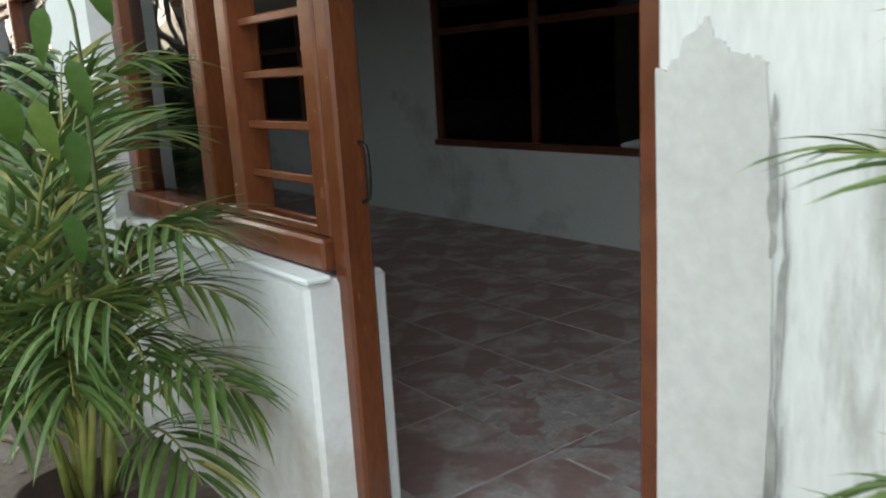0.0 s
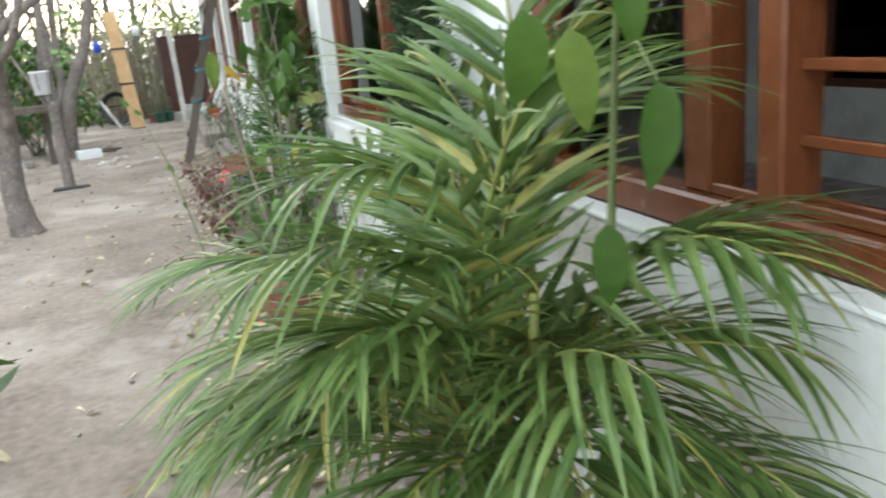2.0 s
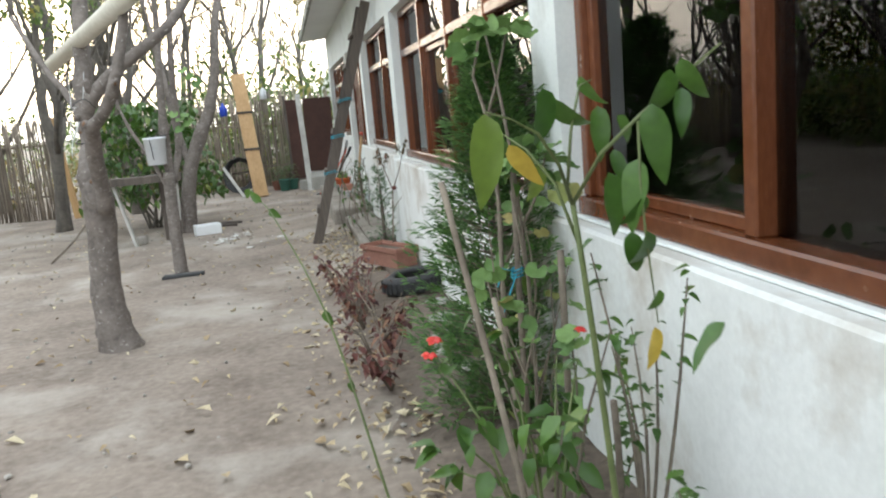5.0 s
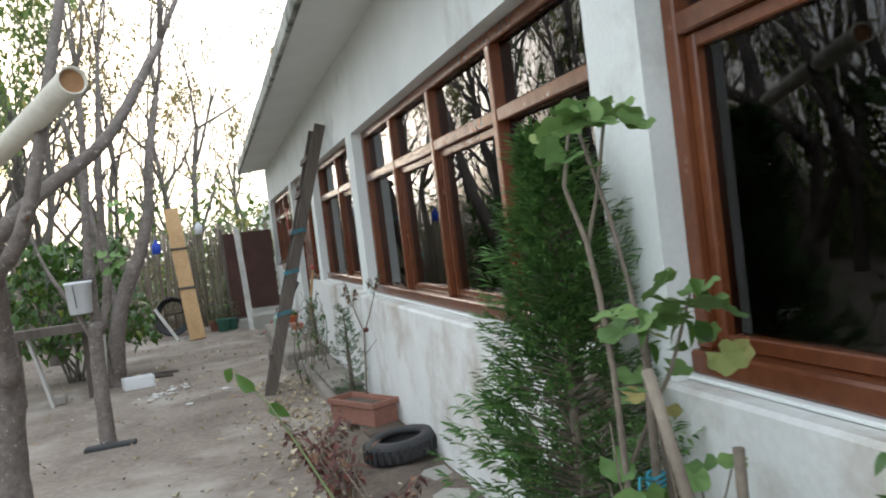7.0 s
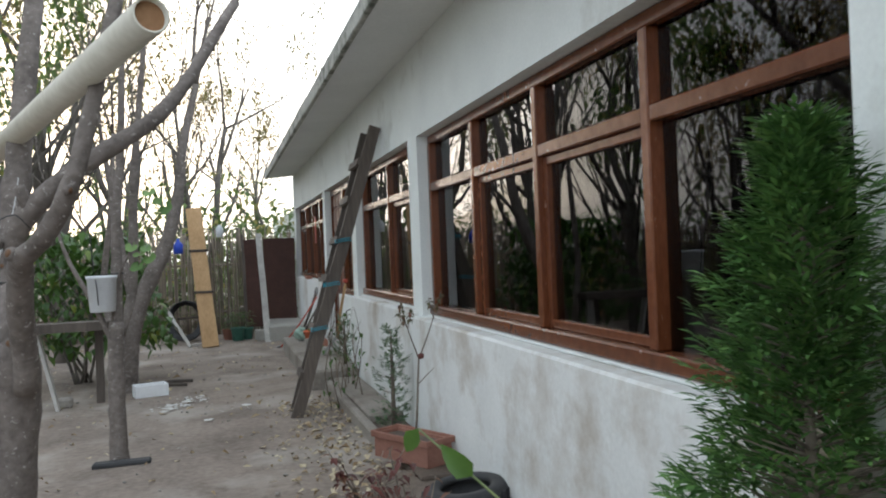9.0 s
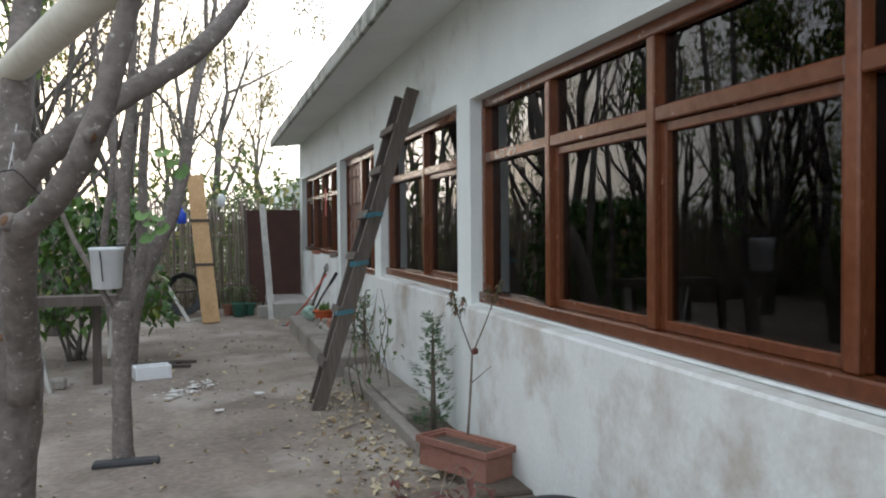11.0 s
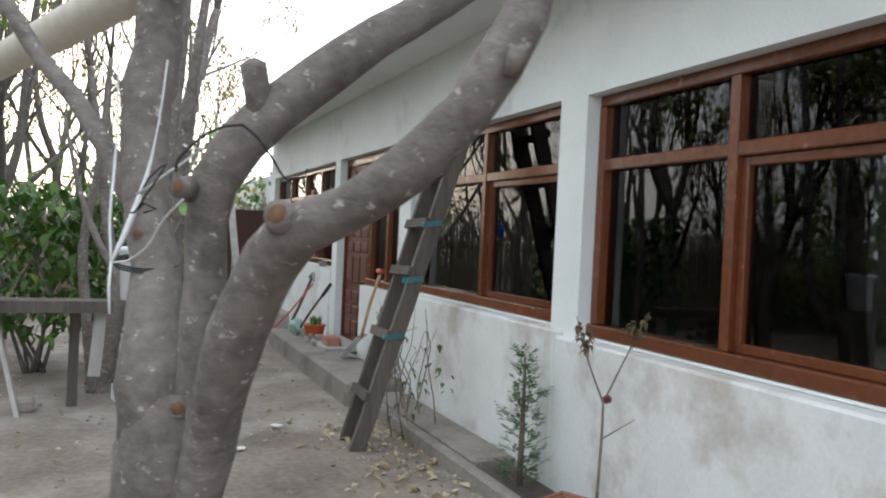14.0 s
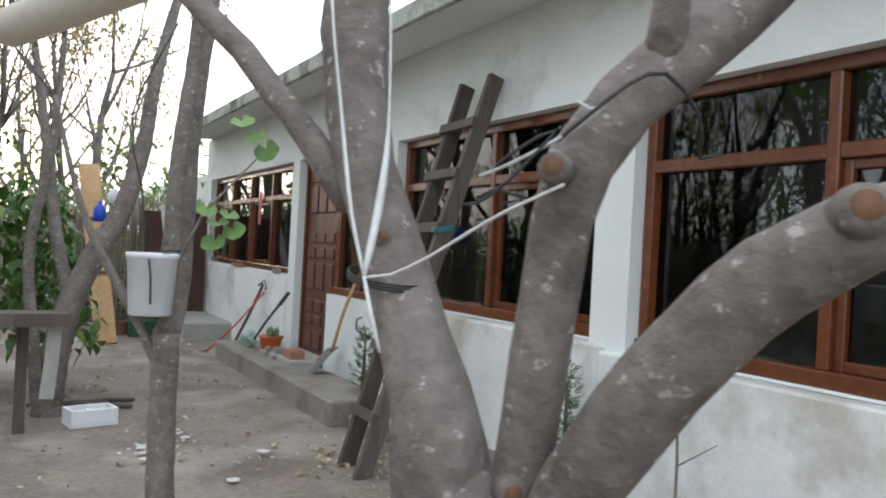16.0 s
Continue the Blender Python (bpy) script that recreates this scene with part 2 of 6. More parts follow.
def blade(bm, root, way, flat, length, width, droop=0.25, fold=0.12, rows=4, tip=0.5):
    """A leaf: a folded, drooping blade from root along way, flat is its upper side."""
    way, flat = way.normalized(), flat.normalized()
    side = way.cross(flat).normalized()
    flat = side.cross(way).normalized()
    before, at = None, root.copy()
    for i in range(rows + 1):
        t = i / rows
        w = width * 0.5 * (math.sin(math.pi * min(1, t ** tip)) ** 0.8 if 0 < t < 1 else 0.0)
        bend = droop * t
        d = (way * math.cos(bend) - flat * math.sin(bend) + Vector((0, 0, -droop * t * 0.5))).normalized()
        if i:
            at = at + d * (length / rows)
        if w:
            row = [bm.verts.new(at - side * w + flat * fold * w), bm.verts.new(at), bm.verts.new(at + side * w + flat * fold * w)]
        else:
            row = [bm.verts.new(at)]
        if before:
            if len(before) == 1:
                bm.faces.new((before[0], row[1], row[0])), bm.faces.new((before[0], row[2], row[1]))
            elif len(row) == 1:
                bm.faces.new((before[0], before[1], row[0])), bm.faces.new((before[1], before[2], row[0]))
            else:
                bm.faces.new((before[0], before[1], row[1], row[0])), bm.faces.new((before[1], before[2], row[2], row[1]))
        before = row
    return at


def turned(bm, profile, at=(0, 0, 0), seg=24):
    """A turned shape from (radius, height) pairs."""
    rings = [[bm.verts.new((at[0] + r * math.cos(2 * math.pi * k / seg), at[1] + r * math.sin(2 * math.pi * k / seg), at[2] + z)) for k in range(seg)] for r, z in profile]
    for a, b in zip(rings, rings[1:]):
        for k in range(seg):
            bm.faces.new((a[k], a[(k + 1) % seg], b[(k + 1) % seg], b[k]))
    bm.faces.new(rings[0][::-1])
    return bm


def rand(a, b):
    return random.uniform(a, b)

# ---- the ground and the house ----
FACE, FRAME = 0.95, 1.03
bm = bmesh.new()
xs = [-700, -120, -40, -15] + [-8 + 0.25 * i for i in range(42)] + [5, 30, 150, 700]
ys = [-700, -100, -20, -6] + [-2 + 0.25 * i for i in range(100)] + [28, 40, 120, 700]
grid = [[bm.verts.new((x, y, (0.02 * noise.noise(Vector((x * 0.7, y * 0.7, 0))) + 0.012 * noise.noise(Vector((x * 3, y * 3, 5)))) if -8 < x < 3 and -2 < y < 23 else 0.0)) for y in ys] for x in xs]
for a, b in zip(grid, grid[1:]):
    for i in range(len(ys) - 1):
        bm.faces.new((a[i], b[i], b[i + 1], a[i + 1]))
setting("ground", bm, EARTH, "bare dry trodden brown earth of the yard", "ground", True)

# openings along the front: y from, y to, sill, head
TOP = 2.84
WIN = {"window_5": (1.72, 3.205, 0.88, 2.18), "window_4": (3.78, 6.02, 0.88, 2.18), "window_3": (6.33, 10.45, 0.90, 2.19),
       "window_2": (10.73, 13.20, 0.93, 2.20), "window_1": (15.82, 19.70, 1.0, 2.22)}
DOOR = (0.75, 1.72)
PANEL = (13.48, 15.60)
BACK = FACE + 0.22
bm = bmesh.new()
block(bm, FACE, BACK, DOOR[0], 3.205, 2.18, TOP)
for a, b in ((3.205, 3.78), (6.02, 6.33), (10.45, 10.73), (13.20, PANEL[0]), (PANEL[1], 15.82), (19.70, 20.05)):
    block(bm, FACE, BACK, a, b, -0.1, TOP)
for a, b, low, high in list(WIN.values())[1:]:
    block(bm, FACE, BACK, a, b, high, TOP)
block(bm, FACE, BACK, *PANEL, 2.22, TOP)
block(bm, FACE, BACK, PANEL[0], 14.62, -0.1, 0.88)
setting("wall_doorside", slab(FACE, BACK, -3.0, DOOR[0], -0.1, TOP, bevel=0.012), PLASTER_OLD, "white plastered wall by the doorway, peeling and streaked", "wall")
patch = bmesh.new()
edge = [(0.665, -0.05), (0.668, 1.335), (0.648, 1.33), (0.642, 1.344), (0.622, 1.348), (0.615, 1.369), (0.585, 1.377), (0.568, 1.391), (0.556, 1.369), (0.535, 1.363), (0.520, 1.350), (0.500, 1.347), (0.488, 1.345), (0.468, 1.341), (0.455, 1.335), (0.44, 1.1), (0.43, 0.7), (0.44, 0.3), (0.43, -0.05)]
ring = []
edge = [(0.742 - (0.668 - y) * 0.70, z - 0.015) for y, z in edge]
for (ya, za), (yb, zb) in zip(edge, edge[1:] + edge[:1]):
    for k in range(6):
        f = k / 6
        ring.append((ya + (yb - ya) * f + 0.006 * noise.noise(Vector((za * 30, k, 1))), za + (zb - za) * f + 0.006 * noise.noise(Vector((ya * 30, k, 2)))))
front = [patch.verts.new((FACE - 0.003, y, z)) for y, z in ring]
rear = [patch.verts.new((FACE + 0.004, y, z)) for y, z in ring]
patch.faces.new(front)
for k in range(len(ring)):
    patch.faces.new((front[k], front[(k + 1) % len(ring)], rear[(k + 1) % len(ring)], rear[k]))
setting("wall_patch", patch, shade("grey_plaster", (0.48, 0.48, 0.455), (0.62, 0.62, 0.59), 0.93, 45, 3.0, 0.5, 0.005, stain=(0.36, 0.355, 0.33), stain_at=(0.55, 0.75), stain_scale=3.0), "grey patch of bare plaster where the paint has peeled", "plaster patch")
streak = bmesh.new()
for y0, z0, z1, wd in ((0.582, 1.10, 1.29, 0.010), (0.576, 0.55, 1.02, 0.013), (0.568, 0.9, 1.22, 0.008), (0.585, 0.15, 0.8, 0.009), (0.56, 0.3, 0.9, 0.006)):
    n_ = 14
    a_ = [streak.verts.new((FACE - 0.0045, y0 + wd * noise.noise(Vector((k * 0.7, y0 * 50, 0))) - 0.5 * wd * math.sin(math.pi * k / n_), z0 + (z1 - z0) * k / n_)) for k in range(n_ + 1)]
    b_ = [streak.verts.new((FACE - 0.0045, y0 + wd * noise.noise(Vector((k * 0.7, y0 * 50, 9))) + 0.5 * wd * math.sin(math.pi * k / n_) + 0.001, z0 + (z1 - z0) * k / n_)) for k in range(n_ + 1)]
    for k in range(n_):
        streak.faces.new((a_[k], b_[k], b_[k + 1], a_[k + 1]))
setting("wall_streak", streak, shade("sooty_streak", (0.20, 0.20, 0.185), (0.40, 0.40, 0.38), 0.95, 60, 9, 0.4, 0.003), "dark weathered streaks down the plaster", "stain")
setting("wall_front", bm, PLASTER, "white plastered house wall, stained and weathered", "wall")
for i, (a, b, low, high) in enumerate(WIN.values()):
    out, y0, y1 = {0: (0.012, a, b), 1: (0.03, 3.5, 6.172), 2: (0.06, 6.178, 10.588), 3: (0.06, 10.592, 13.338), 4: (0.02, a, b)}[i]
    bm = slab(FACE - out, BACK - 0.004, y0, y1, -0.1, low - 0.015, bevel=0.012)
    setting("wall_under_window_%d" % (5 - i), bm, PLASTER_LOW, "white plastered low wall, stained near the ground", "wall")

bm = slab(BACK, 8.0, 19.85, 20.05, -0.1, TOP)
setting("wall_end", bm, PLASTER, "white plastered end wall of the house", "wall")
bm = slab(BACK, 8.0, -3.0, -2.8, -0.1, TOP)
setting("wall_start", bm, PLASTER, "white plastered end wall of the house", "wall")
bm = bmesh.new()
bx = 4.28
for a, b in ((-2.8, 3.223), (5.574, 6.937), (8.9, 19.85)):
    block(bm, bx, bx + 0.15, a, b, 0.0, 2.6)
for a, b, low in ((3.223, 5.574, 0.72), (6.937, 8.9, 0.86)):
    block(bm, bx, bx + 0.15, a, b, 0.0, low)
    block(bm, bx, bx + 0.15, a, b, 2.05, 2.6)
setting("wall_inner", bm, INNER, "pale plastered inner wall with dark window openings", "wall")
bm = slab(8.0, 8.2, -3.0, 20.05, -0.1, TOP)
setting("wall_rear", bm, PLASTER, "plastered rear wall of the house", "wall")
# added partitions, not seen: they hold back light so the rooms stay dark
for i, y in enumerate((10.5, 13.3)):
    setting("wall_partition_%d" % (i + 1), slab(BACK, 8.0, y, y + 0.15, 0.0, 2.6), INNER, "plastered partition added unseen to keep the rooms dark", "wall")
setting("wall_partition_3", slab(bx + 0.15, 8.0, 5.8, 5.95, 0.0, 2.6), INNER, "plastered partition added unseen to keep the rooms dark", "wall")
setting("ceiling", slab(BACK, 8.0, -2.8, 19.85, 2.6, 2.72), INNER, "plain plastered ceiling", "ceiling")
floor = setting("floor", slab(FACE + 0.03, 8.0, -2.8, 19.85, -0.05, 0.092), GROUT, "dark red floor tiles with pale joints and white dust", "floor")

# roof with its projecting eave
bm = bmesh.new()
prof = [(0.45, 2.80), (0.45, 2.905), (0.52, 2.95), (4.6, 3.9), (8.3, 2.95), (8.3, 2.84), (7.9, 2.842), (FACE, 2.842)]
a = [bm.verts.new((x, -3.3, z)) for x, z in prof]
b = [bm.verts.new((x, 19.85, z)) for x, z in prof]
for i in range(len(prof)):
    bm.faces.new((a[i], b[i], b[(i + 1) % len(prof)], a[(i + 1) % len(prof)]))
bm.faces.new(a[::-1]), bm.faces.new(b)
setting("roof", bm, SOFFIT, "white plastered roof slab with a projecting eave", "roof")
bm = bmesh.new()
y = -3.3
while y < 19.85:
    e = min(y + rand(0.9, 1.6), 19.86)
    block(bm, 0.425 + rand(0, 0.006), 0.47, y + 0.002, e - 0.002, 2.785 + rand(-0.004, 0.004), 2.92 + rand(-0.006, 0.006), bevel=0.008)
    y = e
setting("roof_edge", bm, FASCIA, "grey weathered roof edge spotted with lichen", "roof edge")


def window(name, a, b, low, high, mullions, transom, sashes, label):
    """A wooden window in the wall: y from a to b, its posts, transom, sashes and panes."""
    w = thing(name, (FRAME, (a + b) / 2, low), label, "window", "windows of the house", "structure")
    d0, d1, f = FRAME, FRAME + 0.09, 0.06
    part("sill_rail", slab(d0 - 0.03, d1, a, b, low, low + 0.068, bevel=0.008), WOOD, w)
    part("head_rail", slab(d0, d1, a, b, high - f, high, bevel=0.006), WOOD, w)
    for y0 in (a, b - f):
        part("jamb", slab(d0 - 0.004, d1, y0, y0 + f, low + 0.068, high - f, bevel=0.006), WOOD, w)
    posts = [a + f - 0.028] + list(mullions) + [b - f + 0.028]
    for y in mullions:
        part("mullion", slab(d0 - 0.008, d1, y - 0.028, y + 0.028, low + 0.068, high - f, bevel=0.006), WOOD, w)
    for i, (y0, y1) in enumerate(zip(posts, posts[1:])):
        y0, y1 = y0 + 0.028, y1 - 0.028
        zs = [low + 0.068, high - f]
        if transom:
            part("transom", slab(d0 - 0.004, d1, y0, y1, transom - 0.031, transom + 0.031, bevel=0.006), WOOD, w)
            part("pane", slab(d0 + 0.045, d0 + 0.05, y0, y1, transom + 0.031, high - f), GLASS, w)
            zs[1] = transom - 0.031
        if i in sashes:
            s = 0.042
            x0, x1 = d0 + 0.022, d0 + 0.075
            sash = part("sash", slab(x0, x1, y0, y0 + s, zs[0], zs[1], bevel=0.005), WOOD, w)
            part("stile", slab(x0, x1, y1 - s, y1, zs[0], zs[1], bevel=0.005), WOOD, sash)
            for z in (zs[0], zs[1] - s):
                part("rail", slab(x0 + 0.002, x1, y0 + s, y1 - s, z, z + s, bevel=0.005), WOOD, sash)
            part("pane", slab(d0 + 0.05, d0 + 0.055, y0 + s, y1 - s, zs[0] + s, zs[1] - s), GLASS, sash)
        else:
            part("pane", slab(d0 + 0.05, d0 + 0.055, y0, y1, *zs), GLASS, w)
    part("ledge_lip", slab(d0 - 0.05, d0 - 0.0, a, b, low - 0.012, low + 0.0, bevel=0.003), PLASTER, w, "chipped white plaster lip")
    for o in w.children_recursive:
        if o.name.startswith("pane"):
            o.visible_shadow = False
    return w


window("window_3", *WIN["window_3"], (7.385, 8.42, 9.42), 1.818, (1, 2), "long varnished brown wooden window with dark reflecting panes")
window("window_4", *WIN["window_4"], (4.87,), 1.83, (1,), "long varnished brown wooden window with dark reflecting panes")
window("window_2", *WIN["window_2"], (11.88,), 1.83, (0,), "varnished brown wooden window with dark reflecting panes")
window("window_1", *WIN["window_1"], (16.8, 17.75, 18.7), 1.86, (1, 3), "varnished brown wooden window, the far one beside the panel door")

# ledge and steps along the foot of the wall
bm = bmesh.new()
block(bm, 0.615, FACE - 0.062, 10.95, 12.95, -0.05, 0.12, bevel=0.02)
setting("ledge", bm, STEP, "rough grey cement ledge along the foot of the wall", "ledge")
setting("step_1", slab(0.40, FACE - 0.062, 12.96, 16.6, -0.05, 0.20, bevel=0.02), STEP, "rough grey cement step before the door", "step")
setting("step_2", slab(0.30, FACE, 18.0, 19.9, -0.05, 0.25, bevel=0.02), CEMENT, "grey cement block step at the corner", "step")

# the low building beyond
setting("wall_beyond", slab(1.25, 4.0, 20.3, 30.0, -0.1, 2.42), PLASTER, "low white building beyond the house", "wall")

# ---- doors and the barred window beside the open doorway ----
d = thing("doorway", (FRAME, 1.2, 0.0), "open doorway with varnished brown wooden posts", "doorway", "", "structure")
part("post", slab(FRAME - 0.002, FRAME + 0.075, 1.675, 1.737, 0.0, 2.18, bevel=0.008), WOOD, d)
part("post", slab(FRAME - 0.045, FRAME + 0.06, 0.752, 0.806, 0.0, 2.18, bevel=0.008), WOOD, d)
part("head", slab(FRAME - 0.005, FRAME + 0.1, 0.806, 1.675, 2.10, 2.18, bevel=0.006), WOOD, d)
grip = limb([(FRAME + 0.055, 1.677, 1.185, 0.005), (FRAME + 0.06, 1.655, 1.175, 0.005), (FRAME + 0.06, 1.65, 1.115, 0.006), (FRAME + 0.06, 1.655, 1.055, 0.005), (FRAME + 0.055, 1.677, 1.045, 0.005)], seg=6, step=0.02)
IRON = shade("dark_iron", (0.02, 0.018, 0.017), (0.05, 0.045, 0.04), 0.5, 80, 5, 0.2, 0.001, metal=0.7)
part("handle", grip, IRON, d, "dark iron pull handle", True)

w = thing("window_5", (FRAME, 2.3, 0.88), "brown wooden window frame with bare horizontal bars and one pane", "window", "windows of the house", "structure")
for y, e in ((1.738, 1.805), (2.20, 2.268), (2.405, 2.49), (3.105, 3.205)):
    part("mullion", slab(FRAME - 0.004, FRAME + 0.09, y, e, 0.96, 2.12, bevel=0.006), WOOD, w)
part("sill_rail", slab(FRAME - 0.03, FRAME + 0.09, 1.738, 3.205, 0.88, 0.96, bevel=0.008), WOOD, w)
part("track", slab(FRAME + 0.0, FRAME + 0.02, 1.805, 2.405, 0.96, 0.985, bevel=0.004), WOOD, w)
part("track", slab(FRAME + 0.05, FRAME + 0.07, 1.805, 2.20, 0.96, 0.985, bevel=0.004), WOOD, w)
part("head_rail", slab(FRAME - 0.004, FRAME + 0.09, 1.738, 3.205, 2.12, 2.18, bevel=0.006), WOOD, w)
for z in (1.075, 1.207, 1.339, 1.479, 1.615, 1.75, 1.885, 2.02):
    part("bar", slab(FRAME + 0.03, FRAME + 0.05, 1.805, 2.20, z, z + 0.022, bevel=0.003), WOOD, w)
part("pane", slab(FRAME + 0.04, FRAME + 0.045, 2.49, 3.105, 0.96, 2.12), GLASS, w).visible_shadow = False
part("sill_chip", slab(FACE - 0.02, FRAME - 0.031, 1.70, 2.955, 0.868, 0.884, bevel=0.005), PLASTER, w, "chipped white plaster lip")

# panel door with side lights
d = thing("door_1", (FRAME, 15.1, 0.2), "closed dark reddish-brown wooden panel door", "door", "", "structure")
y0, y1 = 14.66, 15.56
part("leaf", slab(FRAME + 0.03, FRAME + 0.07, y0, y1, 0.22, 2.14, bevel=0.005), DOORWOOD, d)
for r, (low, high) in enumerate(((1.98, 2.09), (1.66, 1.95), (1.36, 1.46), (1.20, 1.31), (0.88, 1.16), (0.66, 0.78), (0.52, 0.62), (0.28, 0.46))):
    for c in range(3):
        a = y0 + 0.07 + c * 0.265
        part("panel", slab(FRAME + 0.012, FRAME + 0.03, a, a + 0.23, low, high, bevel=0.012), DOORWOOD, d)
for a, b in ((15.56, 15.60), (14.62, 14.66)):
    part("jamb", slab(FRAME, FRAME + 0.1, a, b, 0.2, 2.22, bevel=0.005), WOOD, d)
part("head", slab(FRAME, FRAME + 0.1, PANEL[0], 15.6, 2.14, 2.22, bevel=0.005), WOOD, d)
w = thing("window_6", (FRAME, 14.05, 0.9), "tall narrow wooden side window beside the panel door", "window", "windows of the house", "structure")
for a, b in ((13.48, 13.54), (14.02, 14.08), (14.55, 14.617)):
    part("mullion", slab(FRAME, FRAME + 0.09, a, b, 0.95, 2.138, bevel=0.006), WOOD, w)
part("sill_rail", slab(FRAME - 0.03, FRAME + 0.09, 13.48, 14.617, 0.88, 0.95, bevel=0.006), WOOD, w)
for a, b in ((13.54, 14.02), (14.08, 14.55)):
    part("pane", slab(FRAME + 0.045, FRAME + 0.05, a, b, 0.95, 2.138), GLASS, w).visible_shadow = False
setting("threshold", slab(0.62, FACE + 0.1, 14.62, 15.6, 0.19, 0.24, bevel=0.01), CEMENT, "cement threshold under the panel door", "threshold")

# ---- trees ----
LEAF = leafy("tree_leaf", (0.07, 0.125, 0.03), (0.19, 0.27, 0.07), pale=(0.40, 0.32, 0.09), pale_share=0.14, glow=0.35)
LEAF_DRY = leafy("dry_crown_leaf", (0.13, 0.13, 0.045), (0.27, 0.23, 0.08), pale=(0.40, 0.27, 0.09), pale_share=0.3, glow=0.3)
BROAD = leafy("broad_leaf", (0.035, 0.09, 0.014), (0.085, 0.17, 0.03), rough=0.38, pale=(0.20, 0.24, 0.04), pale_share=0.04, glow=0.22)


def grow(wood, green, at, way, length, r, depth, leaves, size, spread=0.55, lift=0.12, ends=None):
    """A limb that wanders, thins and forks; leaves sit on its last twigs."""
    pts, p, d = [(*at, r)], Vector(at), way.normalized()
    n = 4
    for i in range(n):
        d = (d + Vector((rand(-1, 1), rand(-1, 1), rand(-0.6, 1))) * 0.16 + Vector((0, 0, lift * 0.4))).normalized()
        p = p + d * (length / n)
        pts.append((*p, r * (1 - 0.55 * (i + 1) / n)))
    tube(wood, pts, seg=7 if r > 0.02 else (5 if r > 0.008 else 3), step=0.3 if r > 0.015 else 0.5, lumps=0.12 if r > 0.02 else 0)
    if depth > 0:
        for k in range(random.choice((2, 3, 3))):
            i = random.choice((2, 3, 4, 4))
            side = Vector((rand(-1, 1), rand(-1, 1), rand(-0.2, 0.9)))
            grow(wood, green, pts[i][:3], d + side * spread, length * rand(0.55, 0.8), pts[i][3] * rand(0.55, 0.8), depth - 1, leaves, size, spread, lift)
    if depth <= 1 and green is not None:
        for _ in range(leaves):
            q = Vector(random.choice(pts[1:])[:3]) + Vector((rand(-1, 1), rand(-1, 1), rand(-1, 1))) * length * 0.22
            w = Vector((rand(-1, 1), rand(-1, 1), rand(-0.9, 0.3)))
            blade(green, q, w, Vector((rand(-0.5, 0.5), rand(-0.5, 0.5), 1)), size * rand(0.6, 1.3), size * rand(0.4, 0.6), 0.5, 0.2, 2)


def yard_tree(name, at, stems, label, depth=3, leaves=3, size=0.07, green=LEAF, bark=BARK, twigs=3, reach=1.1):
    """A tree from its stems, each a list of (x, y, z, r); twigs are grown from their ends."""
    t = thing(name, at, label, "tree", "trees in the yard")
    twig, leaf = bmesh.new(), bmesh.new()
    for i, s in enumerate(stems):
        part("trunk" if i == 0 else "limb", limb(s, seg=14, step=0.05, lumps=0.13), bark, t, "", True)
        if (i or len(stems) == 1) and s[-1][3] > 0.0065:
            a, b = Vector(s[-2][:3]), Vector(s[-1][:3])
            for _ in range(twigs):
                side = Vector((rand(-1, 1), rand(-1, 1), rand(0, 1))) * 0.5
                grow(twig, leaf, s[-1][:3], (b - a).normalized() + side, reach, s[-1][3] * 0.75, depth, leaves, size)
    tagged(part("branchwork", twig, bark, t, "", True), kind="stuff")
    if len(leaf.verts):
        part("crown", leaf, green, t, "sparse green and yellowing leaves")
    return t


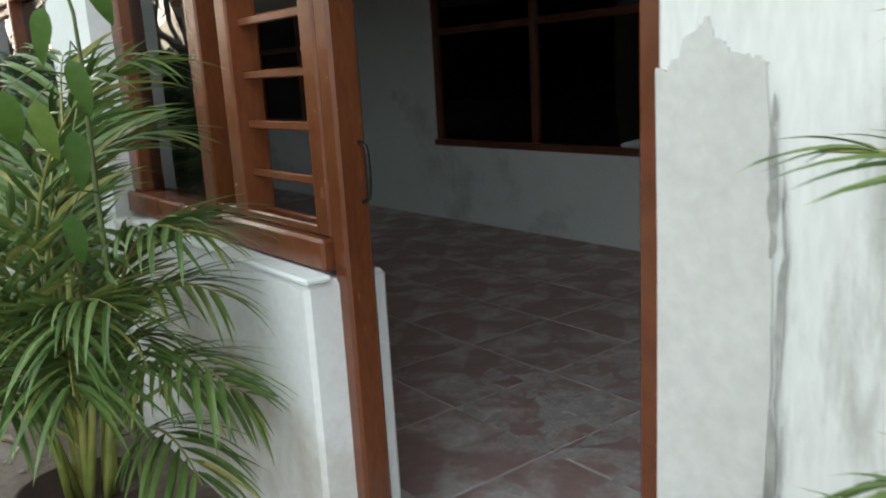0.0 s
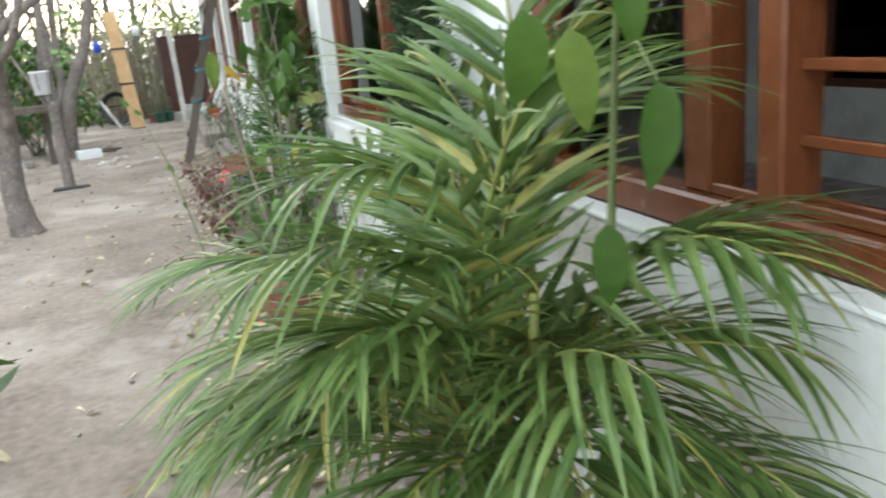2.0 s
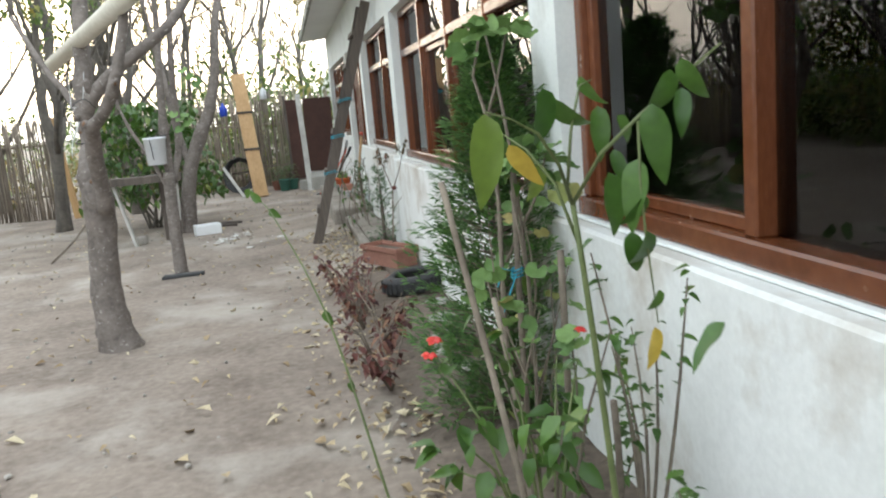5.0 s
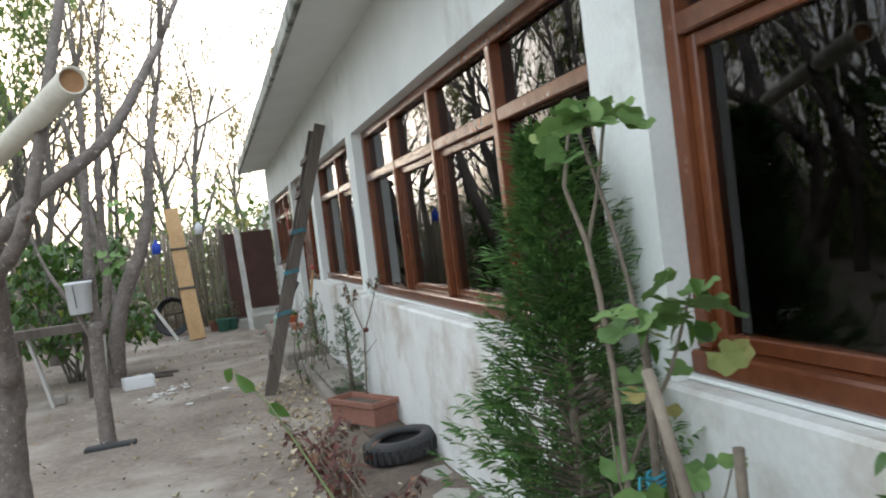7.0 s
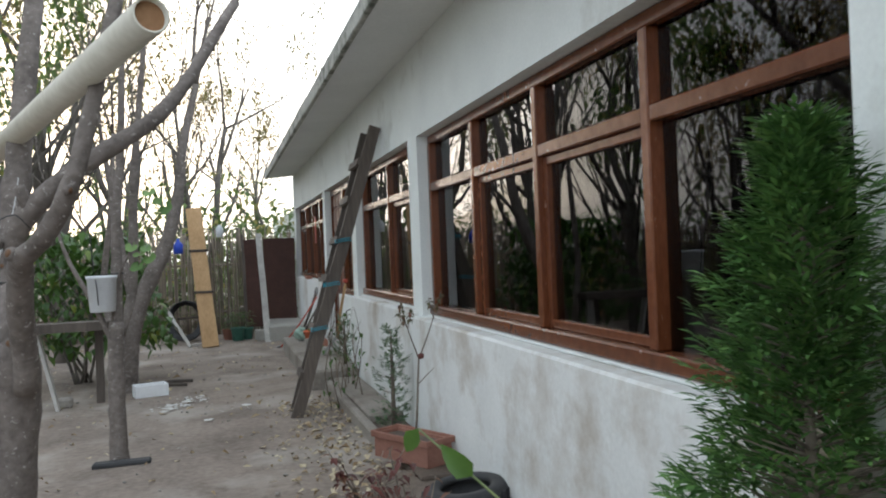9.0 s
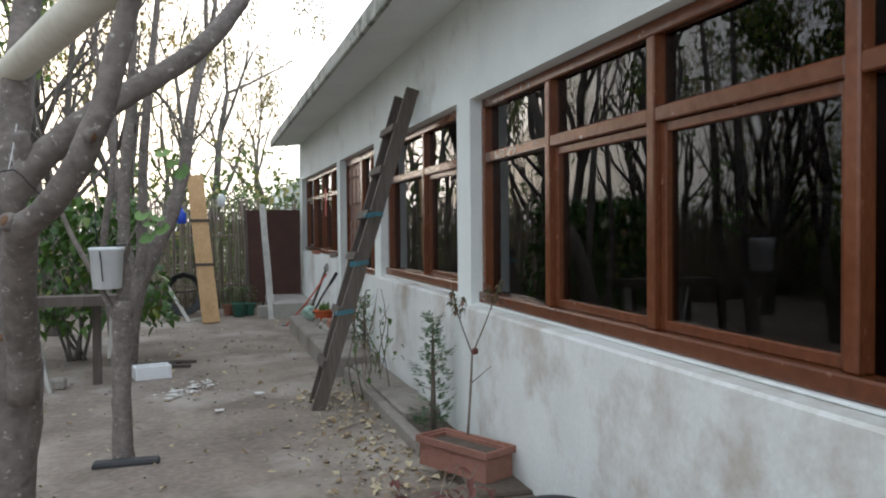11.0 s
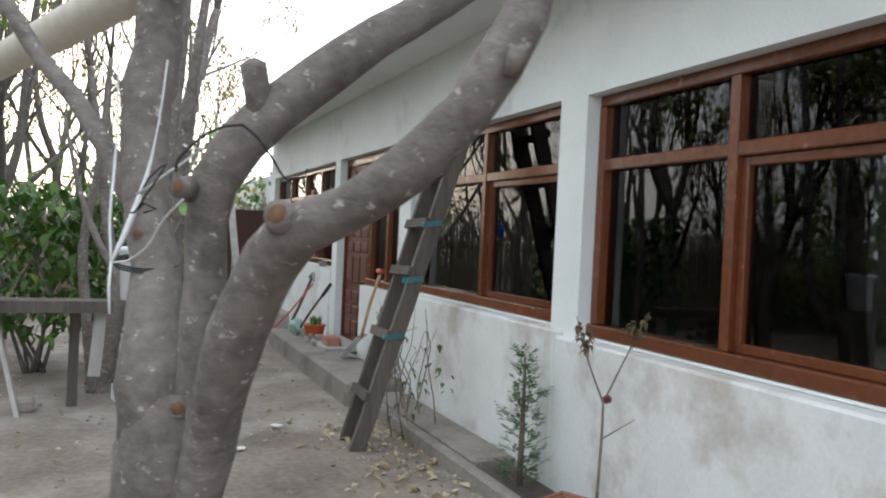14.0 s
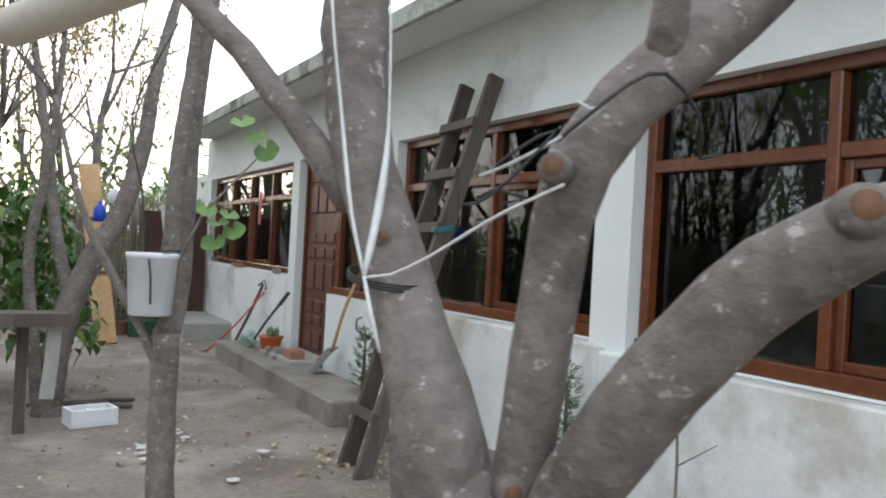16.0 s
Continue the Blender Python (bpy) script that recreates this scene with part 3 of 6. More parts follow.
random.seed(11)
yard_tree("tree", (-1.25, 8.36, 0), [
    [(-1.25, 8.37, -0.05, 0.150), (-1.275, 8.36, 0.08, 0.118), (-1.295, 8.36, 0.30, 0.100), (-1.285, 8.36, 0.52, 0.092), (-1.265, 8.35, 0.72, 0.090), (-1.248, 8.32, 0.90, 0.094), (-1.243, 8.28, 1.03, 0.082), (-1.245, 8.27, 1.09, 0.05)],
    [(-1.20, 8.24, 0.88, 0.046), (-1.185, 8.19, 0.99, 0.046), (-1.179, 8.14, 1.084, 0.046), (-1.171, 8.07, 1.178, 0.047), (-1.153, 7.99, 1.274, 0.046), (-1.135, 7.92, 1.344, 0.042), (-1.116, 7.85, 1.389, 0.037), (-1.061, 7.78, 1.419, 0.034), (-1.001, 7.71, 1.477, 0.032), (-0.951, 7.66, 1.545, 0.032), (-0.921, 7.63, 1.604, 0.031), (-0.896, 7.62, 1.659, 0.029), (-0.85, 7.64, 1.85, 0.027), (-0.80, 7.70, 2.1, 0.025), (-0.66, 7.9, 2.8, 0.018)],
    [(-1.215, 8.26, 0.90, 0.038), (-1.206, 8.23, 1.0, 0.036), (-1.206, 8.20, 1.157, 0.036), (-1.203, 8.18, 1.30, 0.036), (-1.205, 8.16, 1.393, 0.037), (-1.198, 8.14, 1.462, 0.041), (-1.16, 8.11, 1.531, 0.042), (-1.109, 8.08, 1.587, 0.041), (-1.04, 8.07, 1.648, 0.039), (-0.944, 8.07, 1.726, 0.037), (-0.841, 8.09, 1.80, 0.034), (-0.62, 8.2, 2.0, 0.029), (-0.35, 8.5, 2.5, 0.022)],
    [(-1.262, 8.30, 0.98, 0.070), (-1.276, 8.29, 1.10, 0.064), (-1.277, 8.33, 1.164, 0.055), (-1.275, 8.38, 1.23, 0.050), (-1.274, 8.44, 1.303, 0.048), (-1.289, 8.48, 1.383, 0.046), (-1.297, 8.53, 1.468, 0.046), (-1.302, 8.57, 1.558, 0.050), (-1.297, 8.60, 1.652, 0.054), (-1.283, 8.63, 1.747, 0.054), (-1.26, 8.70, 2.1, 0.047), (-1.2, 8.85, 2.8, 0.035)],
    [(-1.305, 8.55, 1.42, 0.030), (-1.352, 8.60, 1.498, 0.023), (-1.378, 8.64, 1.552, 0.021), (-1.405, 8.68, 1.594, 0.021), (-1.444, 8.72, 1.659, 0.021), (-1.493, 8.76, 1.715, 0.020), (-1.58, 8.84, 1.84, 0.019), (-1.75, 9.0, 2.15, 0.016)],
    [(-1.13, 8.09, 1.56, 0.026), (-1.146, 8.065, 1.61, 0.022), (-1.156, 8.05, 1.65, 0.020), (-1.158, 8.048, 1.658, 0.006)],
], "grey-barked yard tree with several thick curving stems", depth=2, leaves=1, size=0.06, twigs=2, reach=1.2)
tree_1 = bpy.data.objects["tree"]
CUT = shade("cut_wood", (0.10, 0.05, 0.025), (0.24, 0.13, 0.07), 0.9, 60, 9, 0.6, 0.004)
for (x, y, z), (dx, dy, dz), r in (((-1.132, 7.84, 1.400), (-0.62, -0.70, 0.30), 0.021), ((-1.24, 8.125, 1.447), (-0.8, -0.6, 0.1), 0.017), ((-1.232, 8.20, 1.073), (-0.3, -0.95, 0.0), 0.017), ((-1.305, 8.44, 1.366), (-0.3, -0.95, 0.1), 0.012), ((-0.925, 7.60, 1.60), (0.75, -0.5, -0.2), 0.014)):
    v = Vector((dx, dy, dz)).normalized() * r
    p = Vector((x, y, z))
    part("knot", limb([(*p, r * 1.3), (*(p + v * 0.9), r * 1.15), (*(p + v * 1.35), r * 0.95), (*(p + v * 1.2), r * 0.45)], seg=12, step=0.02, lumps=0.2), BARK, tree_1, "", True)
    part("cut_end", limb([(*(p + v * 1.0), r * 0.80), (*(p + v * 1.33), r * 0.70)], seg=10, smooth=False), CUT, tree_1, "raw cut wood", True)

yard_tree("tree", (-1.15, 10.85, 0), [
    [(-1.160, 10.730, -0.05, 0.075), (-1.165, 10.740, 0.08, 0.062), (-1.170, 10.770, 0.4, 0.056), (-1.170, 10.810, 0.75, 0.054), (-1.160, 10.820, 0.95, 0.05)],
    [(-1.160, 10.820, 0.80, 0.045), (-1.155, 10.870, 1.1, 0.040), (-1.150, 10.890, 1.45, 0.037), (-1.135, 10.890, 1.75, 0.034), (-1.095, 10.890, 2.2, 0.028), (-1.060, 10.890, 2.9, 0.02)],
    [(-1.140, 10.890, 0.85, 0.03), (-1.070, 11.040, 1.15, 0.034), (-1.055, 11.090, 1.5, 0.034), (-1.040, 11.090, 1.9, 0.030), (-0.990, 11.090, 2.4, 0.024), (-0.910, 11.090, 3.1, 0.016)],
    [(-1.170, 10.810, 0.76, 0.024), (-1.250, 10.870, 0.95, 0.020), (-1.370, 10.950, 1.18, 0.018), (-1.470, 10.970, 1.38, 0.015), (-1.540, 10.990, 1.6, 0.011), (-1.610, 11.090, 1.9, 0.008)],
], "slim grey tree with a forked trunk in the yard", depth=2, leaves=9, size=0.085, twigs=3, reach=0.9)
tree_2 = bpy.data.objects["tree.001"]
yard_tree("tree", (-1.42, 13.9, 0), [
    [(-1.42, 13.9, -0.05, 0.13), (-1.42, 13.9, 0.1, 0.105), (-1.38, 13.9, 0.5, 0.095), (-1.28, 13.9, 0.9, 0.09), (-1.08, 13.9, 1.35, 0.085)],
    [(-1.15, 13.9, 1.2, 0.082), (-1.0, 13.9, 1.5, 0.076), (-0.86, 13.95, 2.0, 0.062), (-0.78, 14.0, 2.6, 0.05), (-0.62, 14.1, 3.3, 0.035)],
    [(-1.3, 13.9, 0.8, 0.05), (-1.42, 14.0, 1.3, 0.045), (-1.5, 14.1, 1.9, 0.038), (-1.62, 14.2, 2.7, 0.028)],
    [(-1.48, 13.85, 0.0, 0.05), (-1.55, 13.8, 0.6, 0.042), (-1.6, 13.8, 1.2, 0.036), (-1.5, 13.7, 1.9, 0.03), (-1.45, 13.7, 2.7, 0.02)],
], "dark leaning tree behind a rough plank bench", depth=3, leaves=7, size=0.10, twigs=2, reach=1.0)


def wild_tree(seed, high, leaves, size, green):
    """A tree of the wood round the yard, at the origin."""
    random.seed(seed)
    t = thing("tree", (0, 0, 0), "slender grey-brown tree with thin foliage round the yard", "tree", "trees of the wood")
    wood, twig, leaf = bmesh.new(), bmesh.new(), bmesh.new()
    for _ in range(random.choice((2, 3, 3))):
        a, out = rand(0, 6.28), rand(0.3, 0.8)
        r = rand(0.05, 0.09)
        pts = [(0, 0, -0.1, r * 1.5), (0.06 * math.cos(a), 0.06 * math.sin(a), 0.3, r * 1.1)]
        for i in range(1, 5):
            f = i / 4
            pts.append((out * f * math.cos(a) + rand(-0.12, 0.12), out * f * math.sin(a) + rand(-0.12, 0.12), 0.3 + f * high * rand(0.5, 0.6), r * (1 - 0.5 * f)))
        tube(wood, pts, seg=8, step=0.2, lumps=0.15)
        for i in (2, 3, 4, 5, 5):
            d = Vector((math.cos(a) * 0.6 + rand(-0.8, 0.8), math.sin(a) * 0.6 + rand(-0.8, 0.8), rand(0.5, 1.3)))
            grow(twig, leaf, pts[i][:3], d, high * rand(0.2, 0.3), pts[i][3] * 0.7, 3, leaves, size, 0.7)
    part("trunk", wood, BARK_FAR, t, "", True)
    tagged(part("branchwork", twig, BARK_FAR, t, "", True), kind="stuff")
    part("crown", leaf, green, t)
    return t


kinds = [wild_tree(3, 5.2, 8, 0.11, LEAF), wild_tree(8, 6.2, 5, 0.10, LEAF_DRY), wild_tree(21, 4.6, 9, 0.12, LEAF), wild_tree(34, 5.6, 5, 0.12, LEAF_DRY)]
random.seed(5)
spots = [(-3.4, 15.6), (-2.6, 17.2), (-4.2, 13.2), (-5.4, 16.0), (-6.6, 13.6), (-5.0, 11.0), (-7.0, 10.2), (-5.0, 8.6), (-6.2, 7.4), (-8.4, 8.8), (-7.2, 4.4), (-9.0, 2.8),
         (-8.6, 12.4), (-9.2, 16.2), (-2.2, 21.6), (-0.7, 22.4), (-3.8, 20.8), (-5.6, 20.0), (-7.6, 19.2), (-1.4, 24.6), (0.6, 25.6), (-4.6, 24.0), (-8.2, 22.4), (-11, 6), (-11.5, 11), (-11, 19), (-10.5, 0.5), (-2.9, 26.5)]
for i, (x, y) in enumerate(spots):
    m = pose(x, y, 0, 0, 0, rand(0, 360)) @ Matrix.Scale(rand(0.85, 1.2), 4)
    if i < 4:
        kinds[i].matrix_basis = m
    else:
        o = copy_thing(kinds[random.choice((0, 1, 1, 2, 3, 3))], pose(0, 0, 0))
        o.matrix_basis = m

# far bushes
random.seed(17)
for name, mat_, area, count, tall in (("bushes", LEAF, ((-16, 2.6), (23.5, 34)), 150, 2.6), ("bushes", LEAF, ((-2.2, 1.4), (21.2, 23.4)), 34, 3.0), ("hedge", LEAF, ((-10.5, -8.0), (-5, 22)), 230, 3.6), ("dry_scrub", LEAF_DRY, ((-24, -10), (0, 26)), 150, 2.4), ("dry_scrub", LEAF_DRY, ((-16, -2.6), (19.4, 24)), 60, 1.4)):
    bm = bmesh.new()
    for _ in range(count):
        x, y, h = rand(*area[0]), rand(*area[1]), tall * rand(0.5, 1.1)
        for _ in range(95):
            a, f = rand(0, 6.28), rand(0, 1)
            rr = 0.75 * h * math.sin(math.pi * (0.15 + 0.8 * f)) ** 0.7 * rand(0.35, 1) * 0.6
            p = Vector((x + rr * math.cos(a), y + rr * math.sin(a), h * f + 0.02))
            blade(bm, p, Vector((math.cos(a), math.sin(a), rand(-0.6, 0.9))), Vector((rand(-0.6, 0.6), rand(-0.6, 0.6), 1)), rand(0.14, 0.3), rand(0.07, 0.14), 0.5, 0.2, 2)
    tagged(part(name, bm, mat_), "tangle of bushes and scrub beyond the yard", "bushes", "", "stuff")

# green undergrowth behind the bench
bm = bmesh.new()
for _ in range(1500):
    a, f = rand(0, 6.28), rand(0.1, 1)
    p = Vector((-1.9 + 0.85 * rand(-1, 1) * (1.15 - 0.5 * f), 14.9 + 0.7 * rand(-1, 1), 0.25 + 1.5 * f))
    blade(bm, p, Vector((math.cos(a), math.sin(a), rand(-0.9, 0.2))), Vector((0, 0, 1)), rand(0.09, 0.18), rand(0.06, 0.10), 0.6, 0.15, 3)
shrub = thing("shrub", (-2.0, 14.9, 0), "leafy green shrub with large leaves behind the bench", "shrub")
part("foliage", bm, BROAD, shrub)
for k in range(7):
    part("stem", limb([(-2.0 + rand(-0.1, 0.1), 14.9 + rand(-0.1, 0.1), -0.02, 0.02), (-2.0 + rand(-0.3, 0.3), 14.9 + rand(-0.3, 0.3), 0.6, 0.014), (-2.0 + rand(-0.7, 0.7), 14.9 + rand(-0.6, 0.6), 1.4, 0.006)], seg=6), BARK_FAR, shrub, "", True)

# ---- plants along the wall ----
FROND = leafy("palm_leaflet", (0.07, 0.135, 0.032), (0.185, 0.27, 0.078), rough=0.34, pale=(0.40, 0.36, 0.10), pale_share=0.05, glow=0.28)
RACHIS = shade("palm_stalk", (0.16, 0.20, 0.04), (0.34, 0.33, 0.09), 0.5, 30, 5, 0.1, 0.001)
DEAD = shade("dry_stalk", (0.115, 0.09, 0.07), (0.27, 0.225, 0.175), 0.9, 40, 6, 0.5, 0.003, spread=0.25)
GREENSTEM = shade("green_stem", (0.07, 0.10, 0.03), (0.16, 0.19, 0.07), 0.6, 40, 6, 0.2, 0.002)
CYP = leafy("cypress_spray", (0.042, 0.11, 0.027), (0.13, 0.265, 0.07), rough=0.55, pale=(0.18, 0.3, 0.08), pale_share=0.1, glow=0.15)
CYP_DARK = leafy("dark_conifer_spray", (0.04, 0.085, 0.04), (0.11, 0.19, 0.085), rough=0.6, pale=(0.16, 0.22, 0.1), pale_share=0.1, glow=0.12)
RED = leafy("dark_red_leaf", (0.055, 0.016, 0.014), (0.15, 0.045, 0.035), rough=0.6, pale=(0.26, 0.14, 0.08), pale_share=0.2, glow=0.15)
BLOOM = leafy("red_petal", (0.5, 0.02, 0.02), (0.7, 0.04, 0.03), rough=0.5, pale=(0.7, 0.08, 0.05), pale_share=0.2, glow=0.2)
GERAN = leafy("geranium_leaf", (0.10, 0.19, 0.055), (0.20, 0.32, 0.10), rough=0.6, pale=(0.5, 0.34, 0.14), pale_share=0.06, glow=0.2)
SOIL = shade("dark_soil", (0.06, 0.045, 0.035), (0.14, 0.105, 0.08), 1.0, 40, 6, 0.9, 0.012)


def frond(root, way, length, rise, leaflet, pairs=22):
    """A feather leaf: an arching stalk with two rows of narrow leaflets, as stalk and blade meshes."""
    stalk, green = bmesh.new(), bmesh.new()
    way = Vector((way[0], way[1], 0)).normalized()
    pts, p, d = [], Vector(root), (way * (1 - rise) + Vector((0, 0, rise * 1.3))).normalized()
    n = 12
    for i in range(n + 1):
        f = i / n
        pts.append((*p, 0.0075 * (1 - 0.8 * f)))
        d = (d + Vector((0, 0, -0.19 * f - 0.03)) + way * 0.05).normalized()
        p = p + d * (length / n)
    line = smooth_line(pts, 0.04)
    tube(stalk, pts, seg=5, step=0.08)
    count = len(line)
    for i in range(pairs):
        f = 0.28 + 0.72 * i / (pairs - 1)
        k = min(count - 2, int(f * (count - 1)))
        q, run = line[k].xyz, (line[k + 1] - line[k - 1]).xyz.normalized()
        side = run.cross(Vector((0, 0, 1))).normalized()
        up = side.cross(run)
        size = leaflet * (0.62 + 0.65 * math.sin(math.pi * min(1, (f - 0.2) * 1.15)))
        for s in (-1, 1):
            w = side * s * (1.0 - 0.35 * f) + run * (0.55 + 0.6 * f) + up * rand(0.05, 0.35)
            blade(green, q.copy(), w, up + side * s * 0.15, size * rand(0.85, 1.1), size * 0.055 + 0.004, rand(0.25, 0.8), 0.3, 6, 0.42)
    return stalk, green


def palm(at, fronds, label, seed):
    random.seed(seed)
    t = thing("palm", at, label, "palm")
    for k in range(9):
        a = rand(0, 6.28)
        b = Vector(at) + Vector((math.cos(a) * rand(0, 0.10), math.sin(a) * rand(0, 0.10), 0))
        e = b + Vector((math.cos(a) * rand(0.02, 0.10), math.sin(a) * rand(0.02, 0.1), rand(0.35, 0.7)))
        part("cane", limb([(*b, 0.013), (*((b + e) / 2), 0.011), (*e, 0.008)], seg=7), RACHIS, t, "", True)
    for x, y, z, a, length, rise, leaflet in fronds:
        s, g = frond((at[0] + x, at[1] + y, z), (math.cos(radians(a)), math.sin(radians(a))), length, rise, leaflet)
        o = part("frond", s, RACHIS, t, "", True)
        part("blade", g, FROND, o)
    return t


random.seed(4)
fr = []
for i in range(12):
    a = rand(185, 270) if i % 3 else rand(20, 130)
    fr.append((rand(-0.08, 0.1), rand(-0.08, 0.15), rand(0.35, 0.75), a, rand(0.55, 0.8), rand(0.55, 0.95), rand(0.22, 0.28)))
for a, z, l, r in ((178, 0.52, 0.66, 0.5), (150, 0.5, 0.68, 0.45), (165, 0.6, 0.64, 0.55), (215, 0.45, 0.5, 0.6), (240, 0.42, 0.5, 0.6), (258, 0.5, 0.55, 0.6), (280, 0.55, 0.6, 0.7), (300, 0.6, 0.65, 0.78), (130, 0.4, 0.7, 0.45), (110, 0.45, 0.75, 0.55),
                  (60, 0.7, 0.85, 0.9), (30, 0.7, 0.75, 0.93), (100, 0.7, 0.85, 0.86), (75, 0.6, 0.8, 0.8), (330, 0.7, 0.7, 0.92), (310, 0.8, 0.8, 0.94), (70, 0.8, 0.85, 0.96)):
    fr.append((rand(-0.04, 0.12), rand(-0.06, 0.14), z, a, l, r, 0.26))
for a, z, l, r in ((200, 0.26, 0.6, 0.4), (175, 0.26, 0.64, 0.4), (150, 0.22, 0.62, 0.38), (125, 0.4, 0.75, 0.45), (100, 0.35, 0.7, 0.42), (160, 0.5, 0.72, 0.5), (135, 0.3, 0.6, 0.35), (185, 0.3, 0.6, 0.38), (80, 0.45, 0.7, 0.6), (60, 0.5, 0.7, 0.75), (110, 0.55, 0.7, 0.68), (225, 0.4, 0.7, 0.5)):
    fr.append((rand(-0.02, 0.08), 0.42 + rand(-0.06, 0.06), z + 0.12, a, l, r + 0.03, 0.25))
for a, z, l, r in ((272, 0.36, 0.52, 0.42), (284, 0.50, 0.56, 0.52), (296, 0.62, 0.55, 0.60), (262, 0.58, 0.50, 0.50), (305, 0.42, 0.50, 0.50), (278, 0.72, 0.60, 0.66)):
    fr.append((0.12 + rand(-0.04, 0.04), -0.04 + rand(-0.05, 0.03), z, a, l, r, 0.22))
palm((0.52, 2.33, 0.24), fr, "bushy green feather palm with yellowing tips beside the low wall", 4)
pt = thing("flower_pot", (0.52, 2.33, 0), "dark brown plastic pot under the palm", "flower pot")
part("pot", turned(bmesh.new(), [(0.12, 0.0), (0.125, 0.01), (0.16, 0.25), (0.172, 0.255), (0.172, 0.28), (0.16, 0.282), (0.15, 0.25), (0.01, 0.24)], (0.52, 2.33, 0.0), 28), shade("brown_plastic", (0.05, 0.03, 0.024), (0.09, 0.055, 0.045), 0.6, 40, 4, 0.1, 0.001), pt, "", True)
random.seed(9)
fr = [(0.02, 0.04, z, a, l, r, 0.12) for a, z, l, r in ((102, 0.88, 0.55, 0.86), (85, 0.98, 0.5, 0.93), (122, 0.84, 0.36, 0.55), (140, 0.80, 0.34, 0.5), (95, 0.83, 0.36, 0.6), (110, 0.77, 0.36, 0.58))]
palm((0.76, 0.05, 0.0), fr, "green feather palm with brown tips against the wall", 9)


def leaf_mesh(name, material, length, width, droop=0.6, tip=0.66, rows=10):
    bm = bmesh.new()
    blade(bm, Vector((0, 0, 0)), Vector((1, 0, 0)), Vector((0, 0, 1)), length, width, droop, 0.35, rows, tip)
    for k, v_ in enumerate(bm.verts):
        v_.co.z += abs(v_.co.y) * 0.16 * math.sin(v_.co.x * 60 + (1.5 if v_.co.y > 0 else 0))
        v_.co.y += 0.002 * math.sin(v_.co.x * 22)
    return finish(bm, name, material, True)


OVAL = [leaf_mesh("oval_leaf", BROAD, 0.17, 0.060, d) for d in (0.4, 1.0, 1.6)]
YELLOW = leaf_mesh("yellow_leaf", leafy("yellow_leaf", (0.40, 0.28, 0.04), (0.55, 0.40, 0.07), pale=(0.5, 0.3, 0.1)), 0.15, 0.05, 0.5)


def put_leaf(parent, mesh, at, to, scale=1.0, roll=0.0, name="leaf"):
    """One leaf from at, its blade along to."""
    x = Vector(to).normalized()
    up = Vector((0, 0, 1)) if abs(x.z) < 0.6 else Vector((-0.5, -0.9, 0.1))
    y = up.cross(x).normalized()
    m = Matrix((x, y, x.cross(y))).transposed().to_4x4()
    ob = part(name, mesh, None, parent)
    ob.matrix_basis = Matrix.Translation(at) @ m @ Matrix.Rotation(roll, 4, "X") @ Matrix.Scale(scale, 4)
    return ob


random.seed(31)
v = thing("broadleaf_plant", (0.62, 2.12, 0), "tall stem with large oval green leaves among the palm fronds", "plant")
part("stem", limb([(0.64, 2.15, 0.0, 0.009), (0.62, 2.12, 0.6, 0.008), (0.60, 2.05, 1.1, 0.006), (0.60, 2.02, 1.5, 0.004), (0.55, 2.05, 1.75, 0.003)], seg=6), GREENSTEM, v, "", True)
for x, y, z, dx, dy, s in ((0.505, 1.90, 1.085, 0.0, -0.03, 0.92), (0.42, 1.925, 1.345, 0.02, -0.02, 1.15), (0.508, 1.79, 1.26, 0.0, -0.03, 0.96), (0.475, 1.92, 1.32, 0.08, -0.05, 1.0), (0.56, 1.95, 1.40, 0.15, -0.1, 0.95), (0.56, 2.1, 1.52, -0.2, 0.1, 1.0), (0.63, 2.0, 1.58, 0.3, -0.1, 0.9), (0.5, 2.1, 1.66, -0.4, 0.2, 0.9)):
    put_leaf(v, random.choice(OVAL[:2]), (x, y, z), (dx, dy, -0.75), s * 0.82, rand(-0.4, 0.4))
    root = Vector((0.60, 2.03, z + 0.02))
    part("leaf_stalk", limb([(*root, 0.0022), (*(root.lerp(Vector((x, y, z)), 0.6) + Vector((0, 0, 0.03))), 0.0018), (x, y, z, 0.0014)], seg=5), GREENSTEM, v, "", True)


def stake(pts, label="weathered cane stake pushed in the earth"):
    ob = tagged(part("stake", limb(pts, seg=8, step=0.1, lumps=0.08), DEAD, None, "", True), label, "stake", "plant stakes")
    return ob


# the plant with long hanging leaves before the window
v = thing("broadleaf_plant", (0.50, 4.32, 0), "tall plant with long hanging green leaves, some yellow", "plant")
part("stem", limb([(0.47, 4.36, -0.02, 0.007), (0.445, 4.37, 0.45, 0.0065), (0.41, 4.37, 0.9, 0.006), (0.384, 4.37, 1.16, 0.005)], seg=8), GREENSTEM, v, "", True)
part("branch", limb([(0.384, 4.37, 1.155, 0.004), (0.40, 4.27, 1.244, 0.0035), (0.456, 4.25, 1.296, 0.003), (0.512, 4.23, 1.345, 0.0025), (0.569, 4.2, 1.395, 0.0015)], seg=6), GREENSTEM, v, "", True)
part("branch", limb([(0.384, 4.37, 1.155, 0.004), (0.34, 4.30, 1.23, 0.003), (0.296, 4.26, 1.285, 0.0025), (0.25, 4.24, 1.31, 0.002), (0.2, 4.2, 1.325, 0.0015)], seg=6), GREENSTEM, v, "", True)
part("branch", limb([(0.37, 4.35, 1.19, 0.003), (0.374, 4.33, 1.28, 0.0025), (0.393, 4.33, 1.352, 0.002), (0.414, 4.33, 1.36, 0.001)], seg=6), GREENSTEM, v, "", True)
